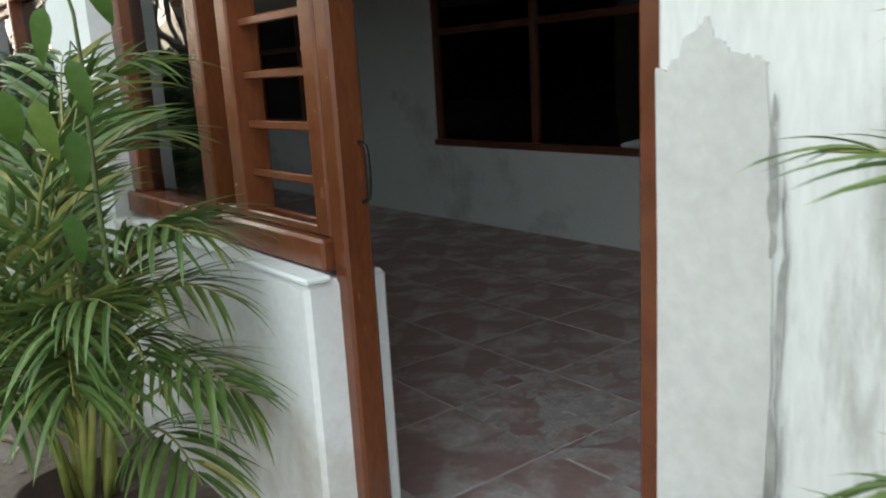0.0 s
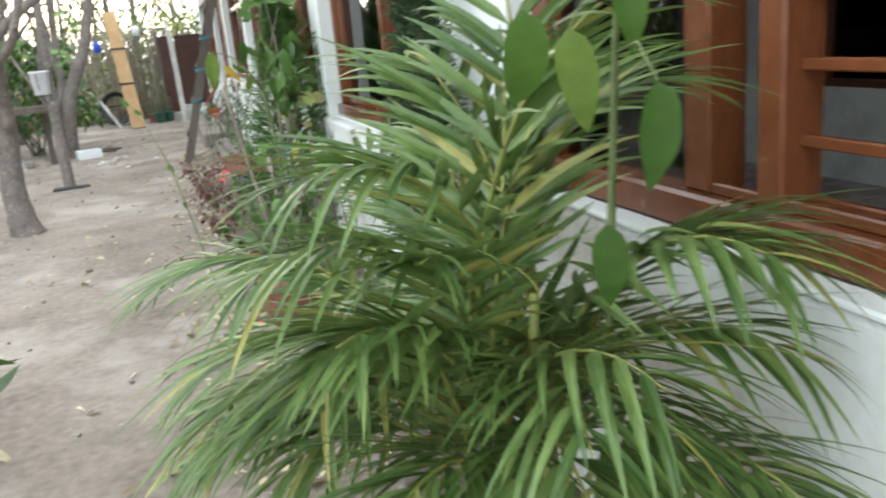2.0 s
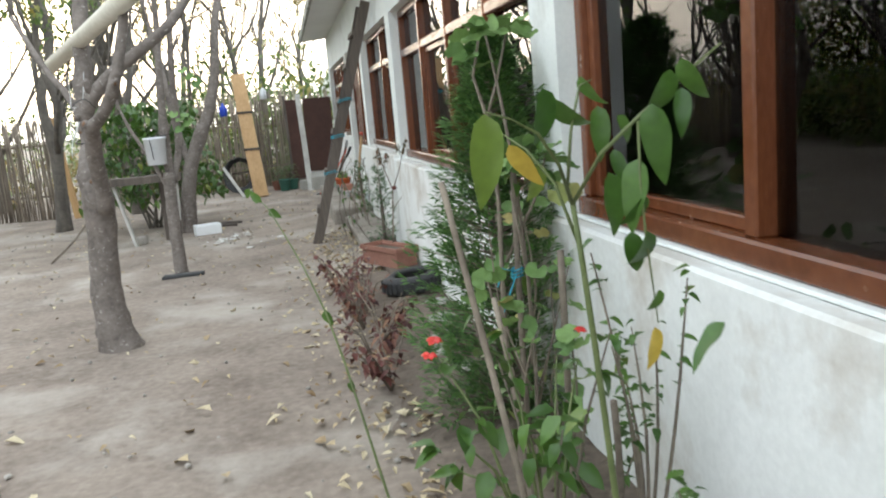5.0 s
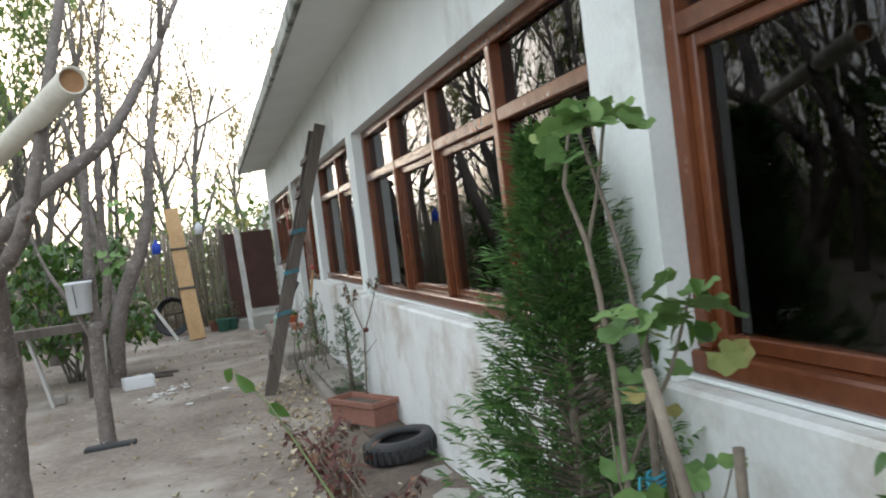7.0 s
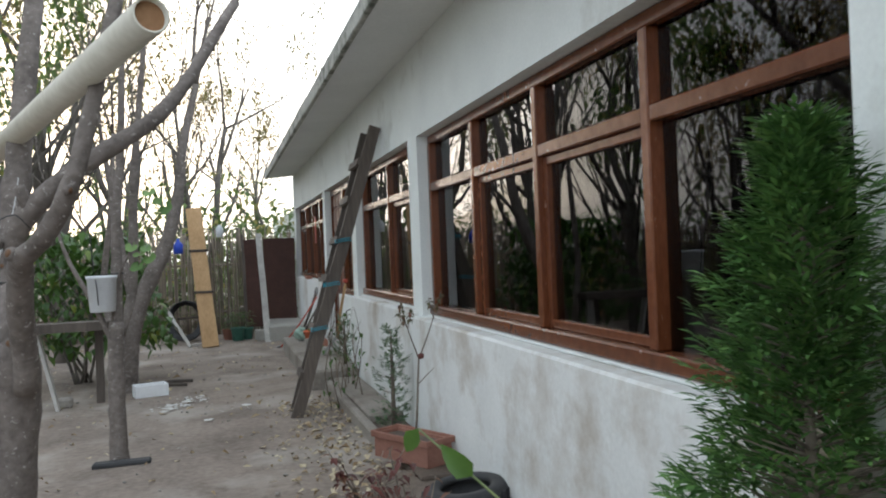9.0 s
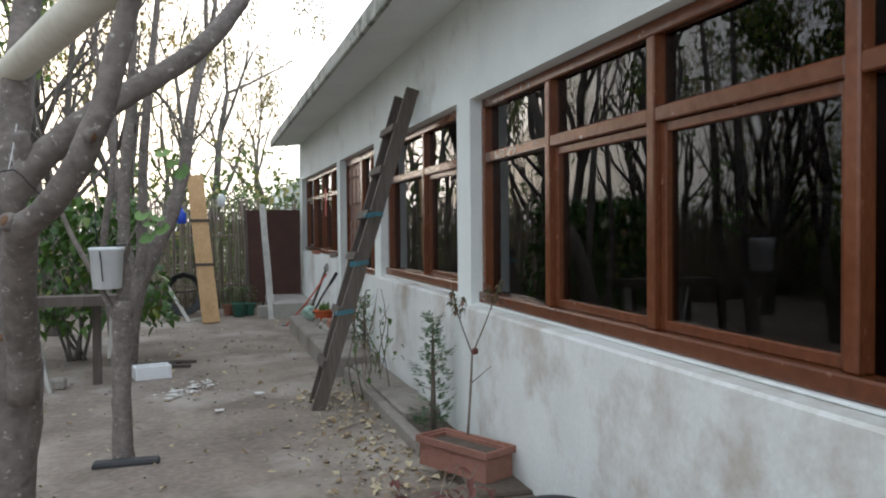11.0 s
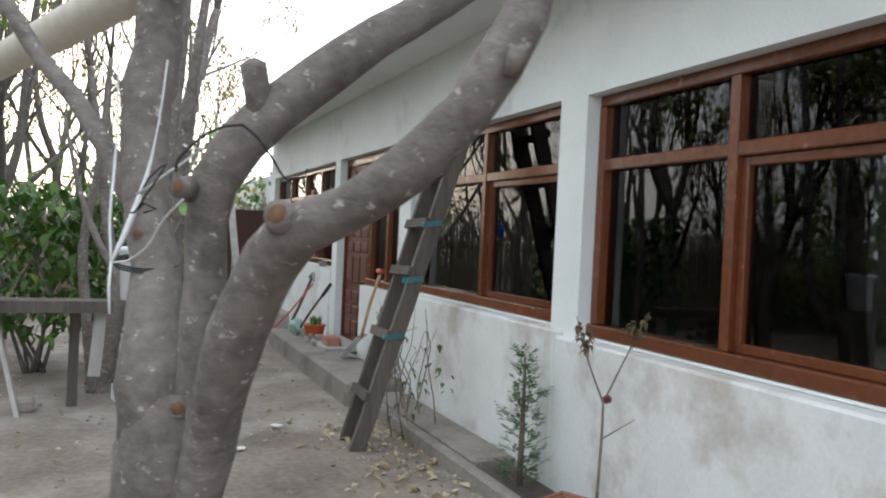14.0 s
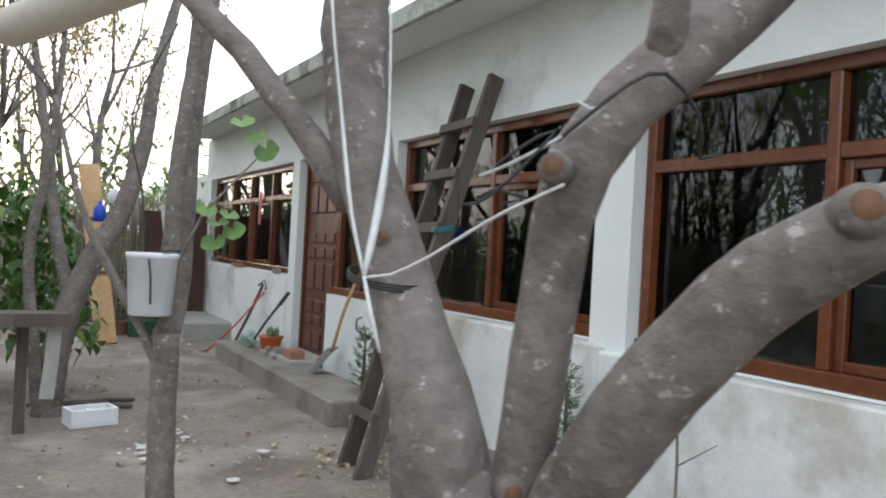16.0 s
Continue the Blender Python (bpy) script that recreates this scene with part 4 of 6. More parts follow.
part("branch", limb([(0.392, 4.37, 1.08, 0.003), (0.365, 4.40, 1.19, 0.003), (0.33, 4.44, 1.25, 0.0025), (0.29, 4.47, 1.285, 0.0015)], seg=6), GREENSTEM, v, "", True)
part("branch", limb([(0.455, 4.25, 1.29, 0.0025), (0.45, 4.24, 1.20, 0.002), (0.45, 4.23, 1.12, 0.002), (0.465, 4.23, 0.97, 0.001)], seg=6), GREENSTEM, v, "", True)
for at, to, s, k in (
    ((0.199, 4.200, 1.323), (-0.06, -0.14, -0.99), 0.82, 0),
    ((0.246, 4.250, 1.273), (0.43, -0.21, -0.88), 0.57, 3),
    ((0.320, 4.300, 1.353), (0.11, -0.19, -0.98), 0.63, 1),
    ((0.348, 4.320, 1.334), (0.21, -0.20, -0.96), 0.60, 2),
    ((0.399, 4.340, 1.367), (0.10, -0.30, -0.95), 0.40, 1),
    ((0.426, 4.340, 1.317), (-0.03, -0.22, -0.98), 0.54, 0),
    ((0.443, 4.300, 1.300), (0.49, -0.36, -0.79), 0.33, 1),
    ((0.433, 4.300, 1.246), (0.17, -0.32, -0.93), 0.37, 0),
    ((0.465, 4.220, 1.315), (-0.02, -0.16, -0.99), 0.74, 0),
    ((0.486, 4.200, 1.363), (-0.24, -0.22, -0.95), 0.54, 2),
    ((0.494, 4.180, 1.377), (0.16, -0.24, -0.96), 0.49, 1),
    ((0.493, 4.180, 1.335), (-0.14, -0.28, -0.95), 0.42, 0),
    ((0.454, 4.250, 1.232), (-0.33, -0.17, -0.93), 0.69, 0),
    ((0.458, 4.240, 1.175), (-0.46, -0.31, -0.83), 0.38, 1),
    ((0.448, 4.220, 1.122), (0.06, -0.21, -0.98), 0.56, 2),
    ((0.415, 4.280, 1.212), (0.11, -0.19, -0.97), 0.62, 0),
    ((0.464, 4.240, 0.960), (-0.10, -0.23, -0.97), 0.50, 3),
    ((0.465, 4.220, 1.026), (-0.20, -0.40, -0.90), 0.30, 2),
    ((0.295, 4.470, 1.275), (0.05, -0.10, -0.99), 0.38, 1),
    ((0.318, 4.455, 1.262), (0.10, -0.20, -0.97), 0.32, 2),
    ((0.345, 4.420, 1.225), (-0.05, -0.15, -0.98), 0.50, 1),
    ((0.477, 4.050, 1.015), (-0.86, -0.24, -0.45), 0.49, 0),
    ((0.435, 4.250, 1.119), (0.01, -0.23, -0.97), 0.51, 1),
):
    put_leaf(v, YELLOW if k == 3 else OVAL[k], at, to, s * 1.05, rand(-0.9, 0.9))

# the dark-leaved bush on the other side of the path
random.seed(41)
v = thing("broadleaf_bush", (-0.80, 3.85, 0), "low bush with large drooping dark green leaves", "bush")
for k in range(6):
    a = rand(0, 6.28)
    e = Vector((-0.80 + 0.2 * math.cos(a), 3.85 + 0.3 * math.sin(a), rand(1.0, 1.38)))
    part("stem", limb([(-0.80, 3.85, -0.02, 0.010), (-0.80 + 0.07 * math.cos(a), 3.85 + 0.07 * math.sin(a), 0.35, 0.008), (*e, 0.004)], seg=6), GREENSTEM, v, "", True)
    for j in range(9):
        f = rand(0.35, 1.0)
        p = Vector((-0.80, 3.85, 0)).lerp(e, f)
        b = rand(0, 6.28)
        put_leaf(v, random.choice(OVAL), p, (math.cos(b) * 0.7, math.sin(b) * 0.7, rand(-1.4, -0.5)), rand(1.1, 1.6), rand(-0.6, 0.6))


def flower(parent, at, r=0.016):
    bm = bmesh.new()
    for k in range(5):
        a = 6.283 * k / 5 + rand(-0.2, 0.2)
        blade(bm, Vector(at), Vector((math.cos(a), math.sin(a) - 0.4, rand(0.1, 0.6))), Vector((0, -0.5, 1)), r * 1.4, r * 1.3, 0.5, 0.2, 3, 0.8)
    part("flower", bm, BLOOM, parent, "small red flower")


# round pot with its flowering plant and stakes
pot = thing("flower_pot", (0.43, 4.82, 0), "round terracotta flower pot with a thick rim", "flower pot")
bm = turned(bmesh.new(), [(0.105, 0.0), (0.115, 0.012), (0.148, 0.215), (0.158, 0.22), (0.166, 0.24), (0.166, 0.27), (0.158, 0.282), (0.146, 0.278), (0.138, 0.22), (0.10, 0.20)], (0.43, 4.82, 0.0), 32)
part("pot", bm, TERRA, pot, "", True)
part("soil", turned(bmesh.new(), [(0.138, 0.215), (0.13, 0.232), (0.06, 0.242), (0.002, 0.24)], (0.43, 4.82, 0.0), 20), SOIL, pot, "dark soil", True)
random.seed(51)
SMALL = [leaf_mesh("small_leaf", BROAD, 0.075, 0.04, d, rows=4) for d in (0.3, 0.8)]
v = thing("flowering_plant", (0.43, 4.82, 0.24), "flowering plant with small green leaves and red blooms", "plant")
for k in range(12):
    a = rand(0, 6.28)
    e = Vector((0.40 + 0.22 * math.cos(a), 4.86 + 0.24 * math.sin(a), rand(0.45, 0.85)))
    b = Vector((0.43 + 0.05 * math.cos(a), 4.82 + 0.05 * math.sin(a), 0.235))
    part("stem", limb([(*b, 0.005), (*(b.lerp(e, 0.5) + Vector((0, 0, 0.08))), 0.004), (*e, 0.002)], seg=5), GREENSTEM if k % 3 else DEAD, v, "", True)
    for j in range(8):
        c = rand(0, 6.28)
        put_leaf(v, random.choice(SMALL), b.lerp(e, rand(0.35, 1.0)) + Vector((0, 0, 0.05)), (math.cos(c), math.sin(c), rand(-0.8, 0.3)), rand(0.7, 1.2), rand(-0.3, 0.3))
for p in ((0.22, 4.97, 0.77), (0.20, 4.95, 0.74), (0.24, 4.70, 0.42), (0.28, 4.75, 0.40), (0.36, 4.62, 0.33), (0.25, 4.6, 0.13)):
    flower(v, p)
stake([(0.42, 4.86, 0.2, 0.0088), (0.36, 4.90, 0.6, 0.0088), (0.27, 4.96, 1.16, 0.0080)])
stake([(0.46, 4.88, 0.2, 0.0088), (0.46, 5.1, 0.5, 0.0088), (0.47, 5.34, 0.76, 0.0088)], "short pale cane stake leaning by the pot")
stake([(0.70, 5.05, -0.03, 0.0096), (0.66, 4.9, 0.35, 0.0096), (0.62, 4.82, 0.60, 0.0096)], "short grey stake leaning from the bed")
stake([(0.62, 5.60, -0.03, 0.0104), (0.62, 5.60, 0.6, 0.0104), (0.63, 5.60, 1.12, 0.0096)])
stake([(0.72, 5.45, -0.03, 0.0120), (0.72, 5.45, 0.4, 0.0120), (0.72, 5.44, 0.86, 0.0120)], "thick grey cane stake with a cut top")
TIE = shade("blue_string", (0.02, 0.22, 0.30), (0.04, 0.33, 0.42), 0.7, 60, 8, 0.2, 0.001)
bm = bmesh.new()
for z in (0.76, 0.772, 0.784):
    tube(bm, [(0.62 + 0.02 * math.cos(k * 0.7), 5.60 + 0.02 * math.sin(k * 0.7), z + 0.004 * math.sin(k), 0.003) for k in range(10)], seg=4, step=0.02)
tube(bm, [(0.61, 5.58, 0.77, 0.003), (0.57, 5.53, 0.72, 0.003), (0.55, 5.54, 0.66, 0.002)], seg=4)
tube(bm, [(0.61, 5.58, 0.78, 0.003), (0.56, 5.56, 0.80, 0.003), (0.53, 5.52, 0.75, 0.002)], seg=4)
tagged(part("string", bm, TIE), "blue string tied round a stake", "string")

# tall geranium
random.seed(61)
bm = bmesh.new()
n = 22
c0 = bm.verts.new((0, 0, 0))
rim = []
for k in range(n):
    a = -2.75 + 5.5 * k / (n - 1)
    r = 0.041 * (1 + 0.07 * math.sin(a * 6) + 0.03 * math.sin(a * 13))
    rim.append(bm.verts.new((0.012 + r * math.cos(a), r * math.sin(a), 0.004 * math.sin(a * 5) + 0.008)))
for a, b in zip(rim, rim[1:]):
    bm.faces.new((c0, a, b))
ROUND = finish(bm, "round_leaf", GERAN, True)
v = thing("geranium", (0.60, 5.55, 0), "tall leggy geranium with round scalloped leaves", "plant")
for pts in ([(0.60, 5.50, -0.02, 0.0088), (0.57, 5.62, 0.5, 0.0082), (0.60, 5.70, 1.0, 0.0075), (0.59, 5.74, 1.30, 0.0068), (0.56, 5.76, 1.5, 0.0048), (0.60, 5.78, 1.72, 0.0041)],
            [(0.59, 5.74, 1.28, 0.0054), (0.64, 5.76, 1.46, 0.0048), (0.70, 5.80, 1.72, 0.0041)],
            [(0.62, 5.52, -0.02, 0.0075), (0.66, 5.6, 0.6, 0.0068), (0.64, 5.66, 1.2, 0.0061), (0.62, 5.78, 1.70, 0.0041)],
            [(0.60, 5.66, 0.8, 0.0061), (0.70, 5.62, 1.0, 0.0048), (0.74, 5.58, 1.16, 0.0034)], [(0.58, 5.62, 0.45, 0.0054), (0.52, 5.5, 0.65, 0.0041), (0.48, 5.45, 0.8, 0.0027)],
            [(0.64, 5.5, 0.0, 0.0054), (0.72, 5.38, 0.3, 0.0041), (0.70, 5.34, 0.62, 0.0027)]):
    pts = [(x, y, z if z < 1.28 else 1.28 + (z - 1.28) * 0.66, r) for x, y, z, r in pts]
    part("stem", limb(pts, seg=7, lumps=0.15), DEAD, v, "", True)
spots = [(0.56, 5.70, 1.70), (0.52, 5.72, 1.66), (0.62, 5.74, 1.78), (0.68, 5.78, 1.78), (0.72, 5.78, 1.76), (0.75, 5.74, 1.70), (0.65, 5.70, 1.72), (0.50, 5.66, 1.60), (0.55, 5.66, 1.56), (0.60, 5.72, 1.74),
         (0.74, 5.52, 1.16), (0.70, 5.55, 1.12), (0.66, 5.54, 1.18), (0.78, 5.54, 1.10), (0.62, 5.56, 1.10), (0.76, 5.5, 1.04), (0.57, 5.6, 1.12), (0.48, 5.42, 0.80), (0.45, 5.48, 0.74), (0.52, 5.40, 0.70), (0.56, 5.38, 0.66), (0.70, 5.32, 0.62), (0.73, 5.30, 0.50), (0.66, 5.34, 0.55), (0.68, 5.30, 0.42), (0.60, 5.3, 0.36), (0.72, 5.36, 0.3)]
for x, y, z in spots:
    for _ in range(2):
        q = Vector((x, y, z if z < 1.28 else 1.28 + (z - 1.28) * 0.66)) + Vector((rand(-0.03, 0.03), rand(-0.03, 0.03), rand(-0.03, 0.03)))
        put_leaf(v, ROUND, q, (rand(-1, 0.6), rand(-1, 0.4), rand(-0.5, 0.4)), rand(0.7, 1.15), rand(-0.7, 0.7))
for k in range(46):
    q = Vector((0.66 + rand(-0.13, 0.13), 5.62 + rand(-0.16, 0.16), rand(0.3, 1.22)))
    put_leaf(v, ROUND if k % 3 else SMALL[1], q, (rand(-1, 0.6), rand(-1, 0.4), rand(-0.7, 0.3)), rand(0.6, 1.05), rand(-0.7, 0.7))
for k in range(10):
    b = Vector((0.66 + rand(-0.06, 0.06), 5.6 + rand(-0.1, 0.1), rand(0.0, 0.5)))
    e = b + Vector((rand(-0.12, 0.12), rand(-0.16, 0.16), rand(0.3, 0.6)))
    part("stem", limb([(*b, 0.004), (*(b.lerp(e, 0.5) + Vector((rand(-0.03, 0.03), rand(-0.03, 0.03), 0))), 0.0035), (*e, 0.002)], seg=5), DEAD, v, "", True)
flower(v, (0.72, 5.30, 0.64), 0.015)

# young plants in the bed
for at, tall in (((0.73, 4.90, 0), 0.92), ((0.78, 5.02, 0), 0.78), ((0.74, 4.55, 0), 0.5), ((0.66, 5.1, 0), 0.45)):
    v = thing("seedling", at, "thin young shrub with small dark leaves in the bed", "plant", "young shrubs")
    for k in range(3):
        a = rand(0, 6.28)
        e = Vector(at) + Vector((0.12 * math.cos(a), 0.12 * math.sin(a), tall * rand(0.75, 1.05)))
        part("stem", limb([(*at, 0.006), (*(Vector(at).lerp(e, 0.5) + Vector((0.02, 0, 0.05))), 0.005), (*e, 0.002)], seg=5), DEAD, v, "", True)
        for j in range(13):
            c = rand(0, 6.28)
            put_leaf(v, random.choice(SMALL), Vector(at).lerp(e, rand(0.55, 1.0)) + Vector((0.01, 0, 0.04)), (math.cos(c), math.sin(c), rand(-0.2, 0.7)), rand(0.4, 0.7), rand(-0.3, 0.3))
v = thing("aloe", (0.60, 4.1, 0), "spiky grey-green aloe leaves in the bed", "plant")
bm = bmesh.new()
for k in range(11):
    a = rand(0, 6.28)
    blade(bm, Vector((0.60, 4.1, 0)), Vector((0.35 * math.cos(a), 0.35 * math.sin(a), 1)), Vector((math.cos(a), math.sin(a), 0.4)), rand(0.35, 0.62), 0.035, -0.15, 0.5, 6, 0.3)
part("foliage", bm, leafy("aloe_leaf", (0.06, 0.11, 0.05), (0.12, 0.18, 0.08), pale=(0.2, 0.2, 0.08), glow=0.1), v)


def conifer(name, at, tall, radius, sprays, label, seed, spray=0.14, green_mat=CYP):
    """A narrow evergreen of many feathery sprays round a stem."""
    random.seed(seed)
    t = thing(name, at, label, "conifer")
    part("trunk", limb([(*at, 0.02), (at[0], at[1], at[2] + tall * 0.5, 0.014), (at[0], at[1], at[2] + tall * 0.95, 0.004)], seg=6), DEAD, t, "", True)
    twig, green = bmesh.new(), bmesh.new()
    for i in range(sprays):
        f = rand(0.02, 1) ** 1.15
        a = rand(0, 6.283)
        out = radius * (0.55 + 0.45 * min(1, f * 5)) * (1 - f) ** 0.85 * rand(0.4, 1.15) * (0.85 + 1.05 * noise.noise(Vector((math.cos(a) * 1.3, math.sin(a) * 1.3, f * 5 + seed)))) + 0.02
        p = Vector((at[0] + out * math.cos(a), at[1] + out * math.sin(a), at[2] + tall * f * 0.95 + 0.03))
        d = Vector((math.cos(a), math.sin(a), rand(0.35, 1.3))).normalized()
        s = spray * rand(0.6, 1.15)
        side = d.cross(Vector((rand(-0.3, 0.3), rand(-0.3, 0.3), 1))).normalized()
        up = side.cross(d)
        if i % 5 == 0:
            tube(twig, [(at[0], at[1], p.z - out * 0.4, 0.004), (*p, 0.0015)], seg=3, smooth=False)
        for k in range(7):
            g = k / 7
            w = d + side * (0.75 if k % 2 else -0.75) * (1 - 0.5 * g) + Vector((rand(-0.2, 0.2), rand(-0.2, 0.2), rand(-0.2, 0.2)))
            blade(green, p + d * s * g * 0.7, w if k < 6 else d, up, s * (0.62 - 0.3 * g), 0.014, rand(0.0, 0.5), 0.2, 2)
    tagged(part("branchwork", twig, DEAD, t), kind="stuff")
    part("foliage", green, green_mat, t)
    return t


conifer("conifer", (0.74, 6.26, 0), 1.64, 0.39, 3000, "dense bright green cypress bush against the wall", 71, 0.105)
conifer("conifer", (0.80, 3.55, 0), 1.5, 0.2, 1500, "dark green cypress bush behind the palm", 75, 0.10, CYP_DARK)
conifer("conifer", (0.74, 10.62, 0.04), 0.76, 0.12, 170, "small thin conifer growing in the kerb bed", 72, 0.085, CYP_DARK)

# red-leaved plants
random.seed(81)
for x, y, tall in ((0.26, 7.2, 0.38), (0.33, 7.55, 0.42), (0.26, 7.95, 0.44), (0.32, 8.35, 0.4), (0.28, 6.8, 0.28), (0.20, 8.75, 0.42)):
    v = thing("red_plant", (x, y, 0), "straggly plant with dark red withered leaves", "plant", "red plants along the bed")
    leaf = bmesh.new()
    for k in range(9):
        a = rand(0, 6.28)
        e = Vector((x + 0.2 * math.cos(a), y + 0.22 * math.sin(a), tall * rand(0.6, 1.1)))
        part("stem", limb([(x, y, -0.01, 0.005), (x + 0.08 * math.cos(a), y + 0.08 * math.sin(a), tall * 0.5, 0.004), (*e, 0.002)], seg=5), DEAD, v, "", True)
        for j in range(10):
            c = rand(0, 6.28)
            blade(leaf, Vector((x, y, 0.03)).lerp(e, rand(0.1, 1)), Vector((math.cos(c), math.sin(c), rand(-0.5, 0.4))), Vector((0, 0, 1)), rand(0.04, 0.085), rand(0.025, 0.04), 0.5, 0.3, 3)
    part("foliage", leaf, RED, v)

# long thin weed leaning over the path
v = thing("weed", (0.12, 5.0, 0), "long thin weed stem with a few green leaves", "weed")
part("stem", limb([(0.14, 4.95, -0.01, 0.004), (0.06, 5.1, 0.4, 0.004), (-0.03, 5.32, 0.8, 0.003), (-0.16, 5.7, 1.06, 0.002), (-0.22, 5.86, 1.12, 0.0015)], seg=5), GREENSTEM, v, "", True)
for p, d in (((-0.22, 5.86, 1.12), (-0.4, 0.3, -0.7)), ((-0.16, 5.7, 1.06), (0.3, -0.2, -0.3)), ((-0.18, 5.75, 1.08), (-0.3, 0, 0.3)), ((-0.03, 5.32, 0.8), (0.2, -0.2, -0.9)), ((0.02, 5.2, 0.62), (-0.2, 0.2, -0.8))):
    put_leaf(v, SMALL[0], p, d, rand(0.6, 0.85))

# planter with its bare rose
pl = thing("planter", (0.665, 9.73, 0.06), "oblong terracotta planter box on the kerb", "planter")
bm = bmesh.new()
m = pose(0.665, 9.73, 0.06, 0, 0, 27)
block(bm, -0.085, 0.085, -0.24, 0.24, 0.0, 0.022, m=m)
for x0, x1, y0, y1 in ((-0.10, -0.085, -0.255, 0.255), (0.085, 0.10, -0.255, 0.255), (-0.085, 0.085, -0.255, -0.24), (-0.085, 0.085, 0.24, 0.255)):
    block(bm, x0, x1, y0, y1, 0.0, 0.15, m=m)
part("trough", bm, TERRA, pl)
bm = bmesh.new()
for x0, x1, y0, y1 in ((-0.118, -0.10, -0.273, 0.273), (0.10, 0.118, -0.273, 0.273), (-0.10, 0.10, -0.273, -0.255), (-0.10, 0.10, 0.255, 0.273)):
    block(bm, x0, x1, y0, y1, 0.125, 0.165, bevel=0.004, m=m)
part("rim", bm, TERRA, pl)
part("soil", slab(-0.085, 0.085, -0.24, 0.24, 0.10, 0.13, m=m), SOIL, pl, "dark soil")
random.seed(91)
v = thing("rose_bush", (0.70, 9.92, 0.22), "almost bare rose bush with a few withered leaves", "plant")
twig, leaf = bmesh.new(), bmesh.new()
for pts in ([(0.70, 9.92, 0.22, 0.008), (0.73, 9.95, 0.5, 0.007), (0.75, 9.98, 0.68, 0.006)], [(0.75, 9.98, 0.66, 0.005), (0.70, 10.05, 0.85, 0.004), (0.66, 10.1, 1.05, 0.002)], [(0.75, 9.98, 0.66, 0.005), (0.82, 9.94, 0.85, 0.004), (0.88, 9.84, 1.1, 0.002)], [(0.70, 10.05, 0.85, 0.003), (0.74, 10.1, 0.98, 0.0015)], [(0.84, 9.9, 0.92, 0.003), (0.80, 9.86, 1.06, 0.0015)], [(0.73, 9.95, 0.5, 0.004), (0.80, 9.8, 0.62, 0.002)], [(0.70, 10.05, 0.85, 0.003), (0.64, 10.02, 0.96, 0.001)]):
    tube(twig, pts, seg=5, step=0.05)
    for _ in range(12):
        c = rand(0, 6.28)
        q = Vector(pts[-1][:3]).lerp(Vector(pts[-2][:3]), rand(0, 0.6))
        if pts[-1][2] > 0.7:
            blade(leaf, q, Vector((math.cos(c), math.sin(c), rand(-0.9, 0.2))), Vector((0, 0, 1)), rand(0.03, 0.05), rand(0.018, 0.028), 0.7, 0.5, 3)
bmesh.ops.translate(twig, vec=(0.02, -0.08, 0), verts=twig.verts)
bmesh.ops.translate(leaf, vec=(0.02, -0.08, 0), verts=leaf.verts)
part("stem", twig, DEAD, v, "", True)
part("foliage", leaf, leafy("withered_leaf", (0.06, 0.06, 0.03), (0.14, 0.12, 0.05), pale=(0.25, 0.08, 0.05), pale_share=0.2), v)
part("bloom", limb([(0.775, 9.89, 0.66, 0.004), (0.78, 9.885, 0.675, 0.022), (0.785, 9.88, 0.69, 0.018), (0.786, 9.88, 0.698, 0.004)], seg=8, step=0.01, lumps=0.3), RED, v, "withered brown-red bloom", True)

# dry vine stems by the ladder
random.seed(95)
v = thing("dry_vine", (0.60, 12.2, 0), "dry tangled vine stems climbing by the ladder", "vine")
for k in range(12):
    x, y = 0.56 + rand(-0.12, 0.22), 12.2 + rand(-0.5, 0.6)
    part("stem", limb([(x, y, -0.01, 0.006), (x + rand(-0.08, 0.08), y + rand(-0.1, 0.1), 0.3, 0.005), (x + rand(-0.1, 0.1), y + rand(-0.15, 0.15), 0.6, 0.004), (x + rand(-0.05, 0.12), y + rand(-0.2, 0.2), rand(0.7, 1.0), 0.002)], seg=5), DEAD, v, "", True)
bm = bmesh.new()
for _ in range(60):
    c = rand(0, 6.28)
    blade(bm, Vector((0.56 + rand(-0.1, 0.25), 12.2 + rand(-0.5, 0.5), rand(0.02, 0.8))), Vector((math.cos(c), math.sin(c), rand(-1, 0))), Vector((0, 0, 1)), rand(0.04, 0.08), rand(0.02, 0.04), 0.6, 0.4, 3)
part("foliage", bm, BROAD, v)
conifer("conifer", (0.80, 13.3, 0.2), 0.5, 0.07, 110, "little conifer sprig by the cement step", 73, 0.08, CYP_DARK)

# ---- things in the yard ----
WHITE = shade("white_plastic", (0.62, 0.64, 0.66), (0.74, 0.76, 0.78), 0.5, 40, 4, 0.1, 0.001, stain=(0.4, 0.39, 0.36), stain_at=(0.6, 0.8), stain_scale=6)
FOAM = shade("white_foam", (0.74, 0.75, 0.76), (0.84, 0.85, 0.85), 0.9, 90, 5, 0.3, 0.002)
RUBBER = shade("black_rubber", (0.018, 0.018, 0.019), (0.05, 0.05, 0.052), 0.75, 60, 4, 0.4, 0.003)
ORANGE = shade("orange_plastic", (0.55, 0.10, 0.03), (0.68, 0.15, 0.05), 0.5, 40, 4, 0.1, 0.001)
TEAL = shade("green_plastic", (0.03, 0.12, 0.09), (0.07, 0.2, 0.15), 0.5, 40, 4, 0.1, 0.001)
REDP = shade("red_paint", (0.45, 0.06, 0.04), (0.6, 0.1, 0.06), 0.5, 40, 4, 0.2, 0.001)
